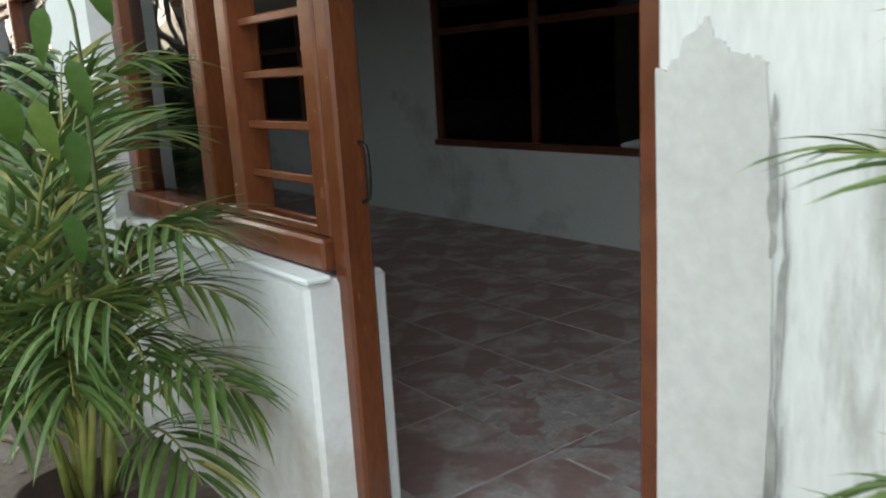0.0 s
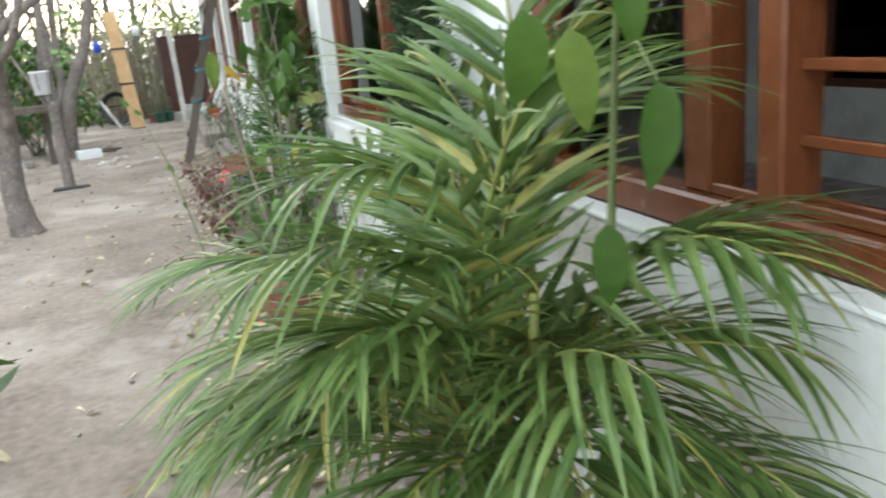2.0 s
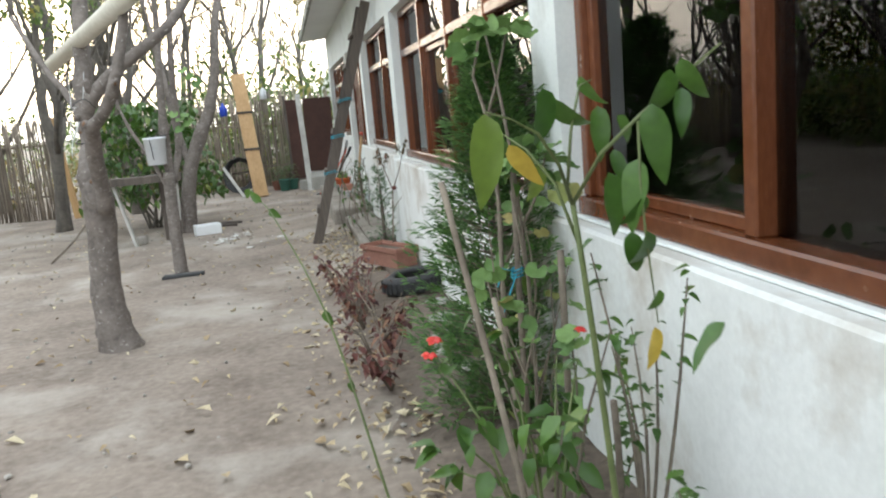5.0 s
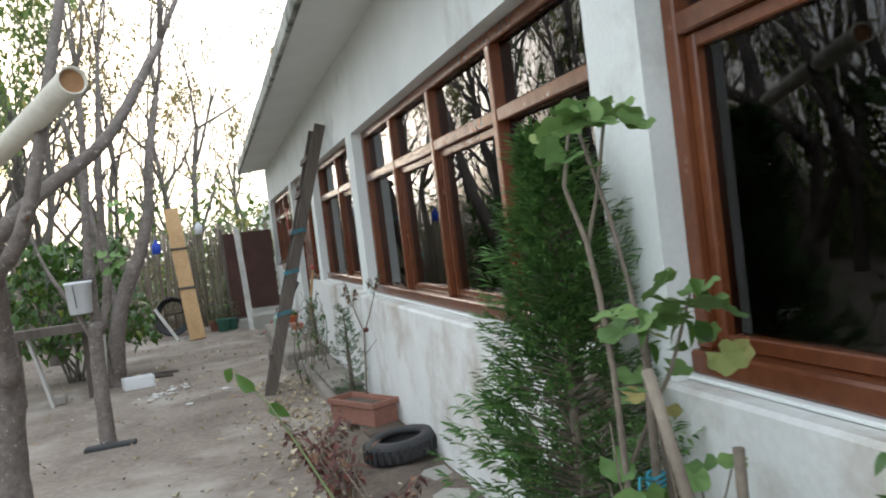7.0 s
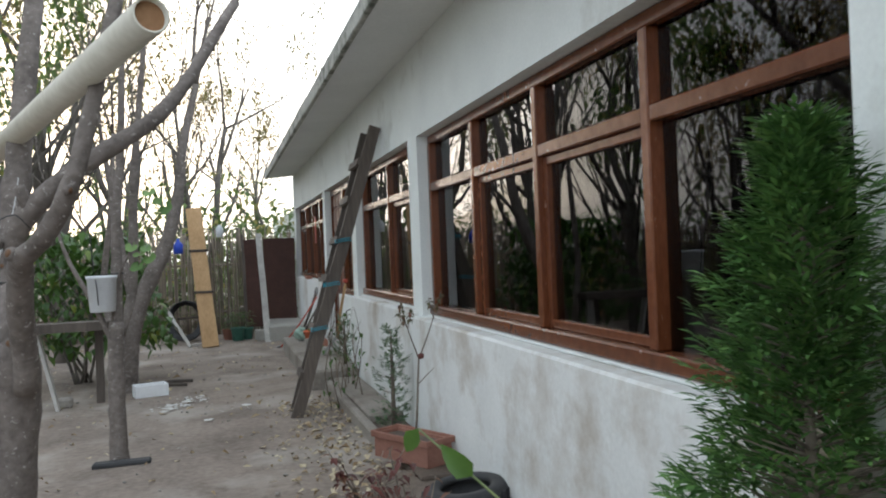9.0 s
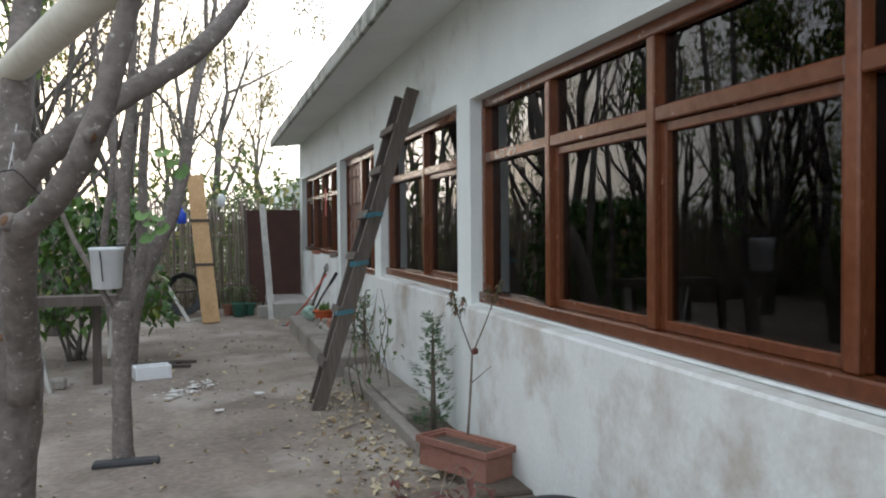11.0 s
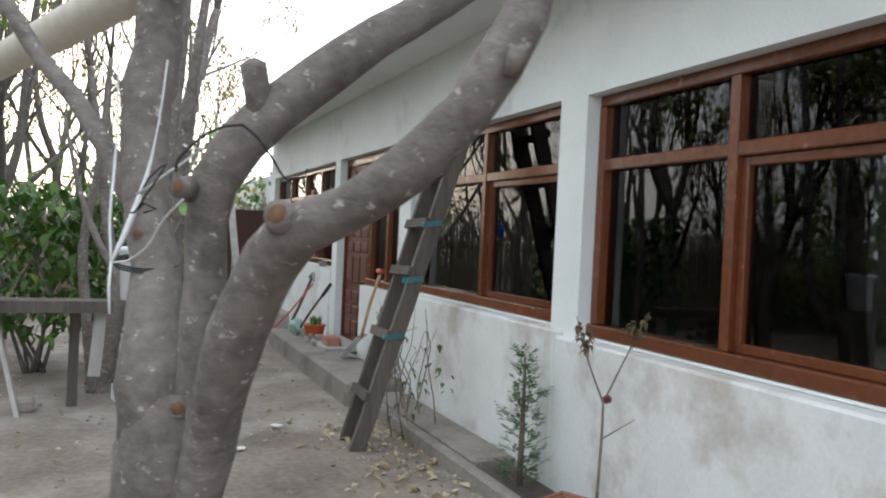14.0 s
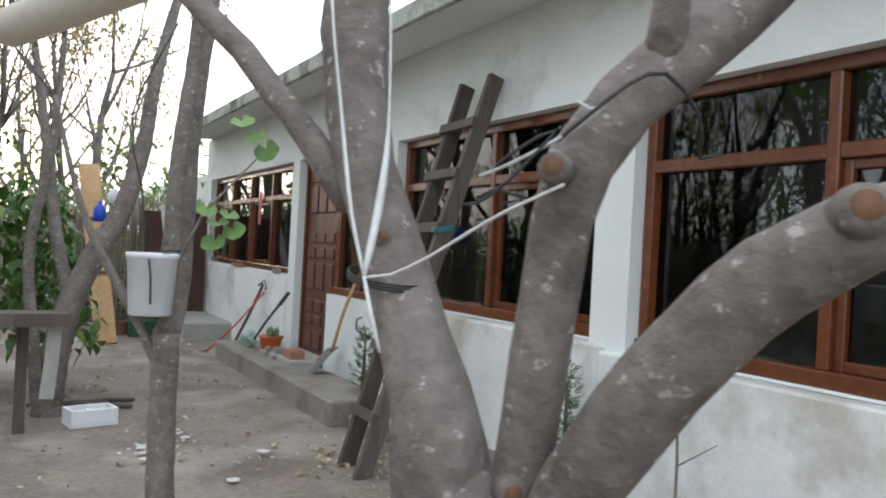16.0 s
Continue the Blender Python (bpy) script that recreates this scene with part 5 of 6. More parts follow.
BRICK = shade("red_brick", (0.30, 0.13, 0.09), (0.44, 0.21, 0.15), 0.95, 40, 6, 0.7, 0.006, spread=0.15)
STONE = shade("grey_stone", (0.22, 0.2, 0.18), (0.38, 0.35, 0.31), 0.95, 30, 5, 0.7, 0.01, spread=0.2)
STEEL = shade("worn_steel", (0.16, 0.16, 0.16), (0.34, 0.34, 0.33), 0.5, 50, 5, 0.3, 0.002, metal=0.8)
BLUE = shade("blue_plastic", (0.02, 0.06, 0.45), (0.03, 0.09, 0.6), 0.5, 40, 4, 0.1, 0.001)
CORD = shade("white_cord", (0.55, 0.55, 0.53), (0.72, 0.72, 0.7), 0.8, 90, 6, 0.3, 0.002)
CARD = shade("cream_tube", (0.58, 0.54, 0.44), (0.72, 0.68, 0.58), 0.7, 30, 3, 0.2, 0.002, stain=(0.4, 0.36, 0.28), stain_at=(0.58, 0.8), stain_scale=4)
GREYPAINT = shade("whitewashed_wood", (0.34, 0.32, 0.29), (0.56, 0.54, 0.50), 0.9, 40, 6, 0.5, 0.004, stretch=(1, 1, 0.15), spread=0.1)


def plank(a, b, width, thick, side):
    """A board from a to b: width lies along side."""
    a, b = Vector(a), Vector(b)
    z = (b - a).normalized()
    x = (Vector(side) - z * z.dot(Vector(side))).normalized()
    m = Matrix((x, z.cross(x), z)).transposed().to_4x4()
    bm = bmesh.new()
    n = max(2, int((b - a).length / 0.25))
    rings = []
    for i in range(n + 1):
        o = 0.006 * noise.noise(Vector((a.x * 7, a.y * 3, i * 0.7)))
        rings.append([bm.verts.new(Matrix.Translation(a) @ m @ Vector((sx * width / 2 + o, sy * thick / 2, (b - a).length * i / n))) for sx, sy in ((-1, -1), (1, -1), (1, 1), (-1, 1))])
    for p, q in zip(rings, rings[1:]):
        for k in range(4):
            bm.faces.new((p[k], p[(k + 1) % 4], q[(k + 1) % 4], q[k]))
    bm.faces.new(rings[0][::-1]), bm.faces.new(rings[-1])
    bmesh.ops.bevel(bm, geom=[e for e in bm.edges if len(e.link_faces) == 2 and e.calc_face_angle() > 0.8], offset=0.004, segments=1, affect="EDGES")
    return bm


# ladder of old boards
lad = thing("ladder", (0.14, 11.8, 0), "home-made ladder of dark weathered boards leaning on the eave", "ladder")
A, B = ((0.13, 11.72, -0.02), (0.90, 11.71, 2.46)), ((0.15, 12.02, -0.02), (0.88, 12.03, 2.44))
for a, b in (A, B):
    part("rail", plank(a, b, 0.10, 0.045, (0.9, 0, -0.3)), OLDWOOD, lad)
for f in (0.14, 0.30, 0.47, 0.60, 0.74, 0.87):
    p, q = Vector(A[0]).lerp(Vector(A[1]), f), Vector(B[0]).lerp(Vector(B[1]), f)
    o = Vector((-0.055, 0, 0.02))
    part("rung", plank(p + o - Vector((0, 0.03, 0)), q + o + Vector((0, 0.05, 0)), 0.06, 0.03, (0.3, 0, 1)), OLDWOOD, lad)
for f in (0.30, 0.45, 0.60):
    bm = bmesh.new()
    c = Vector(A[0]).lerp(Vector(A[1]), f)
    for k in range(3):
        tube(bm, [(c.x + 0.075 * math.cos(u * 0.7) - 0.01, c.y + 0.05 * math.sin(u * 0.7), c.z + k * 0.012 + 0.01 * math.sin(u), 0.003) for u in range(10)], seg=4, step=0.03)
    part("lashing", bm, TIE, lad, "faded blue string lashing")

# cardboard tube in the tree
t = thing("tube", (-0.616, 7.10, 2.025), "cream cardboard tube lying in the forks of the tree", "tube")
a, b = Vector((-0.616, 7.10, 2.025)), Vector((-1.78, 9.80, 1.87))
w = (b - a).normalized()
bm = bmesh.new()
s = w.orthogonal().normalized()
u = w.cross(s)
ring = lambda p, r: [bm.verts.new(p + (s * math.cos(2 * math.pi * k / 28) + u * math.sin(2 * math.pi * k / 28)) * r) for k in range(28)]
rows = [ring(a + w * 0.35, 0.040), ring(a, 0.044), ring(a, 0.051), ring(b, 0.051), ring(b, 0.044), ring(b - w * 0.3, 0.040)]
for p, q in zip(rows, rows[1:]):
    for k in range(28):
        bm.faces.new((p[k], p[(k + 1) % 28], q[(k + 1) % 28], q[k]))
part("wall", bm, CARD, t, "", True)
bm = bmesh.new()
bm.faces.new([bm.verts.new(a + w * 0.02 + (s * math.cos(2 * math.pi * k / 28) + u * math.sin(2 * math.pi * k / 28)) * 0.0445) for k in range(28)])
part("plug", bm, shade("brown_card", (0.26, 0.13, 0.06), (0.36, 0.2, 0.1), 0.9, 60, 5, 0.3, 0.002), t, "brown cardboard end")

# cords on the big tree
c = thing("cord", (-1.355, 8.38, 1.31), "white cord and black wire tied round the tree", "cord")
for pts in (
        [(-1.358, 8.55, 1.717, 0.002), (-1.357, 8.53, 1.646, 0.002), (-1.355, 8.50, 1.558, 0.0022), (-1.358, 8.46, 1.473, 0.003), (-1.361, 8.42, 1.394, 0.0025), (-1.355, 8.38, 1.312, 0.0025)],
        [(-1.262, 8.55, 1.736, 0.002), (-1.271, 8.52, 1.641, 0.002), (-1.282, 8.49, 1.559, 0.002), (-1.296, 8.46, 1.484, 0.0045), (-1.323, 8.42, 1.396, 0.006), (-1.344, 8.395, 1.338, 0.005), (-1.355, 8.38, 1.312, 0.0025)],
        [(-1.355, 8.38, 1.312, 0.0025), (-1.357, 8.35, 1.27, 0.003), (-1.354, 8.32, 1.22, 0.002)],
        [(-1.354, 8.38, 1.311, 0.002), (-1.327, 8.36, 1.316, 0.002), (-1.297, 8.31, 1.343, 0.002), (-1.282, 8.24, 1.375, 0.002), (-1.272, 8.18, 1.399, 0.002), (-1.25, 8.10, 1.429, 0.002)],
        [(-1.254, 8.08, 1.515, 0.0018), (-1.244, 8.07, 1.507, 0.0018), (-1.227, 8.07, 1.512, 0.0018), (-1.253, 8.08, 1.487, 0.002), (-1.281, 8.10, 1.465, 0.002), (-1.299, 8.13, 1.449, 0.002), (-1.319, 8.16, 1.435, 0.002)]):
    part("strand", limb(pts, seg=7, step=0.03), CORD, c, "", True)
for pts in (
        [(-1.263, 8.10, 1.474, 0.0025), (-1.262, 8.06, 1.491, 0.0025), (-1.225, 8.035, 1.53, 0.0025), (-1.17, 8.04, 1.55, 0.0025), (-1.13, 8.03, 1.51, 0.002), (-1.093, 8.06, 1.47, 0.002), (-1.063, 8.06, 1.477, 0.002), (-1.059, 8.06, 1.49, 0.0015)],
        [(-1.312, 8.16, 1.436, 0.0018), (-1.303, 8.12, 1.46, 0.0018), (-1.279, 8.08, 1.482, 0.0018), (-1.308, 8.12, 1.429, 0.0018), (-1.321, 8.16, 1.405, 0.0018), (-1.327, 8.18, 1.404, 0.0015)],
        [(-1.315, 8.17, 1.412, 0.0025), (-1.309, 8.14, 1.421, 0.0025), (-1.29, 8.11, 1.411, 0.002), (-1.307, 8.13, 1.405, 0.002)]):
    part("wire", limb(pts, seg=6, step=0.02), RUBBER, c, "black wire", True)
for k in range(3):
    bm = bmesh.new()
    tube(bm, [(-1.288 + 0.062 * math.cos(a_ * 0.63), 8.437 + 0.060 * math.sin(a_ * 0.63), 1.305 + 0.004 * k + 0.012 * math.sin(a_ * 0.63), 0.0018) for a_ in range(11)], seg=5, step=0.008)
    part("wire_turn", bm, RUBBER, c, "black wire", True)

# bucket on the slim tree
bk = thing("bucket", (-1.240, 10.790, 1.060), "white plastic bucket hung on the slim tree", "bucket")
bm = turned(bmesh.new(), [(0.078, 0.0), (0.083, 0.004), (0.097, 0.225), (0.102, 0.228), (0.103, 0.245), (0.098, 0.248), (0.094, 0.24), (0.080, 0.012)], (-1.240, 10.790, 1.030), 28)
part("body", bm, WHITE, bk, "", True)
part("rope", limb([(-1.270, 10.700, 1.270, 0.004), (-1.260, 10.690, 1.190, 0.004), (-1.255, 10.695, 1.080, 0.004)], seg=5), RUBBER, bk, "dark cord", True)
part("hanger", limb([(-1.280, 10.710, 1.300, 0.004), (-1.300, 10.770, 1.540, 0.004), (-1.330, 10.910, 1.840, 0.004), (-1.170, 10.910, 2.240, 0.004)], seg=5), RUBBER, bk, "dark cord", True)
part("tie", limb([(-1.250, 10.700, 1.285, 0.004), (-1.170, 10.810, 1.290, 0.004), (-1.100, 10.850, 1.290, 0.004)], seg=5), RUBBER, bk, "dark cord", True)

# bench of rough planks between the trees
bn = thing("bench", (-1.900, 13.220, 0), "rough bench of a weathered plank on posts", "bench")
part("seat", plank((-2.450, 13.170, 0.77), (-1.360, 13.220, 0.77), 0.26, 0.085, (0, 1, 0)), OLDWOOD, bn)
part("post", plank((-1.470, 13.200, 0.25), (-1.440, 13.200, 0.73), 0.085, 0.05, (1, 0, 0)), GREYPAINT, bn, "pale whitewashed post")
for x, y in ((-2.38, 12.85), (-2.30, 13.37), (-1.62, 13.37)):
    part("post", plank((x, y, -0.02), (x, y + 0.05, 0.74), 0.07, 0.06, (1, 0, 0)), OLDWOOD, bn)
part("brace", plank((-1.950, 13.070, -0.02), (-2.150, 13.170, 0.8), 0.09, 0.03, (0, 1, 0)), GREYPAINT, bn, "pale leaning board")
tagged(part("stone", slab(-2.0, -1.86, 13.18, 13.32, -0.01, 0.09, bevel=0.02), STONE), "rough grey stone under the bench", "stone")
tagged(part("stick", limb([(-2.750, 12.420, 0.0, 0.012), (-2.500, 12.570, 0.22, 0.011), (-2.360, 12.770, 0.42, 0.010)], seg=6), DEAD), "dry stick leaning on a post", "stick")

# white box and burnt sticks
bx_ = thing("foam_box", (-1.18, 13.5, 0), "open white foam box on the ground", "box")
m = pose(-1.17, 13.52, 0.0, 0, 0, 14)
bm = bmesh.new()
block(bm, -0.16, 0.16, -0.10, 0.10, 0.0, 0.02, m=m)
for x0, x1, y0, y1 in ((-0.16, -0.135, -0.10, 0.10), (0.135, 0.16, -0.10, 0.10), (-0.135, 0.135, -0.10, -0.078), (-0.135, 0.135, 0.078, 0.10)):
    block(bm, x0, x1, y0, y1, 0.02, 0.12, bevel=0.004, m=m)
part("tray", bm, FOAM, bx_)
part("divider", slab(-0.01, 0.01, -0.078, 0.078, 0.02, 0.10, bevel=0.003, m=m), FOAM, bx_)
random.seed(3)
for x, y, z in ((-1.35, 14.1, 0), (-1.2, 14.15, 0), (-1.05, 14.0, 0), (-1.3, 13.95, 0.03), (-1.0, 14.2, 0)):
    a = rand(-0.6, 0.6)
    tagged(part("stick", limb([(x - 0.2, y - 0.2 * a, 0.02 + z, 0.02), (x, y, 0.03 + z, 0.022), (x + 0.22, y + 0.2 * a, 0.02 + z, 0.015)], seg=7, lumps=0.2), OLDWOOD), "dark charred stick on the ground", "stick", "charred sticks")
tagged(part("mat", slab(-1.32, -0.95, 10.56, 10.66, -0.01, 0.035, bevel=0.012, m=pose(0, 0, 0, 0, 0, 0)), RUBBER), "black rubber strip at the foot of the slim tree", "rubber strip")

# tyre
ty = thing("tyre", (0.70, 8.72, 0.05), "old black rubber tyre lying in the bed", "tyre")
bm = bmesh.new()
prof = [(0.125, 0.02), (0.14, 0.0), (0.19, 0.0), (0.215, 0.02), (0.22, 0.06), (0.215, 0.10), (0.19, 0.12), (0.14, 0.12), (0.125, 0.10), (0.15, 0.085), (0.165, 0.06), (0.15, 0.035)]
rings = [[bm.verts.new((0.70 + r * math.cos(2 * math.pi * k / 40), 8.72 + r * math.sin(2 * math.pi * k / 40), 0.02 + z + 0.10 * (r * math.cos(2 * math.pi * k / 40)) + 0.03)) for k in range(40)] for r, z in prof]
for i in range(len(prof)):
    p, q = rings[i], rings[(i + 1) % len(prof)]
    for k in range(40):
        bm.faces.new((p[k], p[(k + 1) % 40], q[(k + 1) % 40], q[k]))
part("carcass", bm, RUBBER, ty, "", True)
me = finish(slab(-0.012, 0.012, -0.006, 0.006, -0.04, 0.04, bevel=0.002), "tread_block", RUBBER)
for k in range(30):
    a = 2 * math.pi * k / 30
    o = part("tread_block", me, None, ty)
    o.matrix_basis = pose(0.70 + 0.221 * math.cos(a), 8.72 + 0.221 * math.sin(a), 0.11 + 0.022 * math.cos(a), 0, 0, math.degrees(a) + 90)

# tools and pots at the door step
def tool(name, label, handle, r, mat_, head=None, grip=None):
    t_ = thing(name, handle[0][:3], label, "tool", "garden tools")
    part("handle", limb([(*p, r) for p in handle], seg=8), mat_, t_, "", True)
    if head:
        part("head", head, STEEL, t_)
    if grip:
        part("grip", limb([(*p, r * 1.5) for p in grip], seg=8), RUBBER if name != "shovel" else REDP, t_, "", True)
    return t_


bm = bmesh.new()
for i, (y, z, wd) in enumerate(((14.22, 0.205, 0.07), (14.20, 0.30, 0.095), (14.17, 0.40, 0.09), (14.16, 0.44, 0.05))):
    for k in range(5):
        f = k / 4 - 0.5
        bm.verts.new((0.66 + 0.075 * i + 0.05 * abs(f), y + f * 2 * wd, z))
bm.verts.ensure_lookup_table()
for i in range(3):
    for k in range(4):
        bm.faces.new([bm.verts[j] for j in (i * 5 + k, i * 5 + k + 1, i * 5 + k + 6, i * 5 + k + 5)])
bmesh.ops.solidify(bm, geom=list(bm.faces), thickness=0.006)
tool("shovel", "shovel with a worn blade and red grip leaning on the wall", [(0.84, 14.12, 0.40), (0.88, 14.0, 0.75), (0.915, 13.85, 1.02)], 0.016, NEWWOOD, bm, [(0.915, 13.80, 1.06), (0.918, 13.92, 1.06)])
tool("lopper", "long-handled lopper with black grips against the wall", [(0.60, 15.9, 0.22), (0.72, 15.75, 0.50), (0.86, 15.60, 0.76)], 0.014, OLDWOOD, limb([(0.60, 15.9, 0.22, 0.035), (0.55, 15.93, 0.08, 0.045), (0.52, 15.95, 0.0, 0.03)], seg=6), [(0.82, 15.65, 0.68), (0.89, 15.57, 0.82)])
tool("pick", "rusty pick with a wooden handle against the wall", [(0.62, 16.8, 0.05), (0.78, 16.7, 0.45), (0.92, 16.6, 0.86)], 0.018, OLDWOOD, limb([(0.90, 16.45, 0.80, 0.012), (0.92, 16.6, 0.88, 0.022), (0.90, 16.75, 0.82, 0.012)], seg=6))
tool("hoe", "red-handled hoe lying against the step", [(0.40, 17.0, 0.02), (0.65, 16.75, 0.35), (0.90, 16.5, 0.76)], 0.011, REDP, limb([(0.40, 17.0, 0.03, 0.02), (0.32, 17.1, 0.0, 0.012)], seg=6))
op = thing("flower_pot", (0.72, 15.55, 0.2), "orange plastic flower pot with a small plant", "flower pot")
part("pot", turned(bmesh.new(), [(0.085, 0.0), (0.09, 0.01), (0.118, 0.15), (0.127, 0.152), (0.13, 0.17), (0.122, 0.172), (0.112, 0.15), (0.06, 0.14)], (0.72, 15.55, 0.2), 26), ORANGE, op, "", True)
bm = bmesh.new()
for k in range(40):
    a = rand(0, 6.28)
    blade(bm, Vector((0.72 + rand(-0.06, 0.06), 15.55 + rand(-0.06, 0.06), 0.34)), Vector((math.cos(a), math.sin(a), 1.4)), Vector((math.cos(a), math.sin(a), 0.3)), rand(0.08, 0.15), 0.025, 0.6, 0.3, 4)
part("plant", bm, GERAN, op, "small grey-green leaves")
bag = bmesh.new()
bmesh.ops.create_icosphere(bag, subdivisions=3, radius=0.11)
for v_ in bag.verts:
    v_.co = Vector((v_.co.x * 0.8, v_.co.y, v_.co.z * 0.8)) * (1 + 0.3 * noise.noise(v_.co * 14)) + Vector((0.60, 15.95, 0.30))
tagged(part("bag", bag, shade("pale_green_bag", (0.26, 0.40, 0.33), (0.42, 0.56, 0.48), 0.6, 40, 8, 0.5, 0.004)), "crumpled pale green plastic bag on the step", "bag")
for x, y, sx, sy, sz, mt, nm in ((0.70, 15.20, 0.09, 0.14, 0.10, STONE, "stone"), (0.62, 15.30, 0.05, 0.05, 0.10, STONE, "stone"), (0.74, 14.85, 0.14, 0.24, 0.13, BRICK, "brick"), (0.62, 15.05, 0.06, 0.08, 0.05, STONE, "stone")):
    bm = slab(x - sx / 2, x + sx / 2, y - sy / 2, y + sy / 2, 0.195, 0.195 + sz, bevel=0.012)
    tagged(part(nm, bm, mt), "rough red brick on the cement step" if nm == "brick" else "rough grey stone on the cement step", nm, "stones on the step")
br = thing("hook", (0.93, 13.75, 0.68), "black iron bracket on the low wall", "bracket")
part("bar", limb([(0.945, 13.72, 0.74, 0.006), (0.90, 13.72, 0.73, 0.006), (0.895, 13.72, 0.64, 0.006), (0.90, 13.62, 0.635, 0.006)], seg=6, step=0.02), IRON, br, "", True)
for y, s in ((16.15, 0.06), (18.0, 0.05), (17.85, 0.05), (17.7, 0.05)):
    tagged(part("block", slab(0.90, 0.98, y, y + 0.09, 0.99, 0.99 + s, bevel=0.006), BRICK if y > 17 else STONE), "small brick piece on the window ledge", "brick", "brick pieces on the ledge")
sg = thing("hanging", (1.0, 17.2, 1.6), "red strip hung inside the window bay", "ornament")
part("strip", slab(1.0, 1.01, 17.18, 17.26, 1.55, 1.95, bevel=0.003), REDP, sg)

# things at the far fence
bd = thing("board", (-0.61, 17.88, 0), "long pale pine board leaning on the fence", "board")
part("plank", plank((-0.61, 17.88, 0.0), (-0.82, 18.95, 2.23), 0.25, 0.04, (1, 0, 0)), NEWWOOD, bd)
for f in (0.38, 0.68):
    c_ = Vector((-0.61, 17.88, 0)).lerp(Vector((-0.82, 18.95, 2.23)), f)
    part("batten", slab(c_.x - 0.15, c_.x + 0.15, c_.y - 0.05, c_.y - 0.02, c_.z - 0.02, c_.z + 0.02, bevel=0.003), OLDWOOD, bd)
sh = thing("sheet", (0.45, 19.6, 0), "rust-brown metal sheet panels shutting the gap beside the house", "metal sheet")
part("panel", plank((0.17, 19.75, 0.12), (0.16, 19.80, 1.70), 0.32, 0.02, (1, -0.3, 0)), RUST, sh)
part("panel", plank((0.62, 19.62, 0.12), (0.62, 19.65, 1.70), 0.56, 0.02, (1, -0.2, 0)), RUST, sh)
part("post", plank((0.28, 18.0, -0.02), (0.26, 19.55, 1.78), 0.10, 0.05, (1, 0, 0)), GREYPAINT, sh, "pale leaning post")
part("post", plank((0.0, 19.2, -0.02), (-0.02, 19.75, 1.78), 0.05, 0.04, (1, 0, 0)), OLDWOOD, sh)
for x, y, w_, d_, h_ in ((0.20, 18.35, 0.22, 0.16, 0.18), (0.62, 19.2, 0.36, 0.18, 0.22)):
    tagged(part("cement_block", slab(x - w_ / 2, x + w_ / 2, y - d_ / 2, y + d_ / 2, -0.01, h_, bevel=0.012), CEMENT), "grey cement block at the foot of the sheet", "block", "cement blocks")
for x, y, r, h_, mt, lb in ((-0.18, 18.6, 0.11, 0.22, TEAL, "dark green plastic pot by the fence"), (-0.02, 18.75, 0.10, 0.2, TEAL, "dark green plastic pot by the fence"), (-0.32, 18.9, 0.10, 0.18, TERRA, "small terracotta pot by the fence")):
    p_ = thing("flower_pot", (x, y, 0), lb, "flower pot", "pots by the fence")
    part("pot", turned(bmesh.new(), [(r * 0.75, 0.0), (r * 0.8, 0.01), (r, h_ - 0.03), (r * 1.08, h_ - 0.025), (r * 1.08, h_), (r * 0.98, h_), (r * 0.9, h_ - 0.05), (0.01, h_ - 0.06)], (x, y, 0), 20), mt, p_, "", True)
    bm = bmesh.new()
    for k in range(70):
        a = rand(0, 6.28)
        blade(bm, Vector((x + rand(-0.08, 0.08), y + rand(-0.08, 0.08), h_ - 0.04 + rand(0, 0.3))), Vector((math.cos(a), math.sin(a), rand(-0.2, 1))), Vector((0, 0, 1)), rand(0.06, 0.12), 0.03, 0.5, 0.3, 3)
    part("plant", bm, BROAD, p_, "dark green leaves")
hz = thing("hose", (-1.02, 19.0, 0), "coil of black hose leaning on the fence", "hose")
bm = bmesh.new()
for k in range(7):
    tube(bm, [(-1.02 + (0.30 - 0.012 * k) * math.cos(q * 0.524), 18.95 + 0.03 * k + 0.22 * (1 + math.sin(q * 0.524)), 0.34 + (0.33 - 0.012 * k) * math.sin(q * 0.524), 0.014) for q in range(13)], seg=6, step=0.08)
part("coil", bm, RUBBER, hz, "", True)
fr_ = thing("broken_frame", (-1.1, 18.2, 0), "broken pale wooden frame on the ground", "wooden frame")
part("slat", plank((-0.92, 18.05, 0.0), (-1.25, 18.4, 0.55), 0.05, 0.03, (1, 0, 0)), GREYPAINT, fr_)
part("slat", plank((-0.90, 18.15, 0.02), (-0.70, 18.2, 0.03), 0.06, 0.03, (0, 1, 0)), GREYPAINT, fr_)
part("slat", plank((-0.72, 18.3, 0.0), (-0.74, 18.5, 0.45), 0.035, 0.025, (1, 0, 0)), OLDWOOD, fr_)
part("slat", plank((-1.12, 18.5, 0.42), (-0.74, 18.5, 0.44), 0.035, 0.025, (0, 0, 1)), OLDWOOD, fr_)
bp_ = thing("bottle", (-0.95, 15.9, 1.45), "blue plastic bottle hung among the branches", "bottle")
part("body", turned(bmesh.new(), [(0.05, 0), (0.06, 0.01), (0.06, 0.12), (0.03, 0.16), (0.02, 0.17), (0.02, 0.2), (0.002, 0.2)], (-0.95, 15.9, 1.45), 16), BLUE, bp_, "", True)
part("string", limb([(-0.95, 15.9, 1.62, 0.004), (-0.9, 15.7, 2.0, 0.004), (-0.8, 15.0, 2.4, 0.003)], seg=4), DEAD, bp_)
bp_ = thing("bottle", (-0.40, 19.85, 1.80), "white plastic bottle upside down on a fence cane", "bottle")
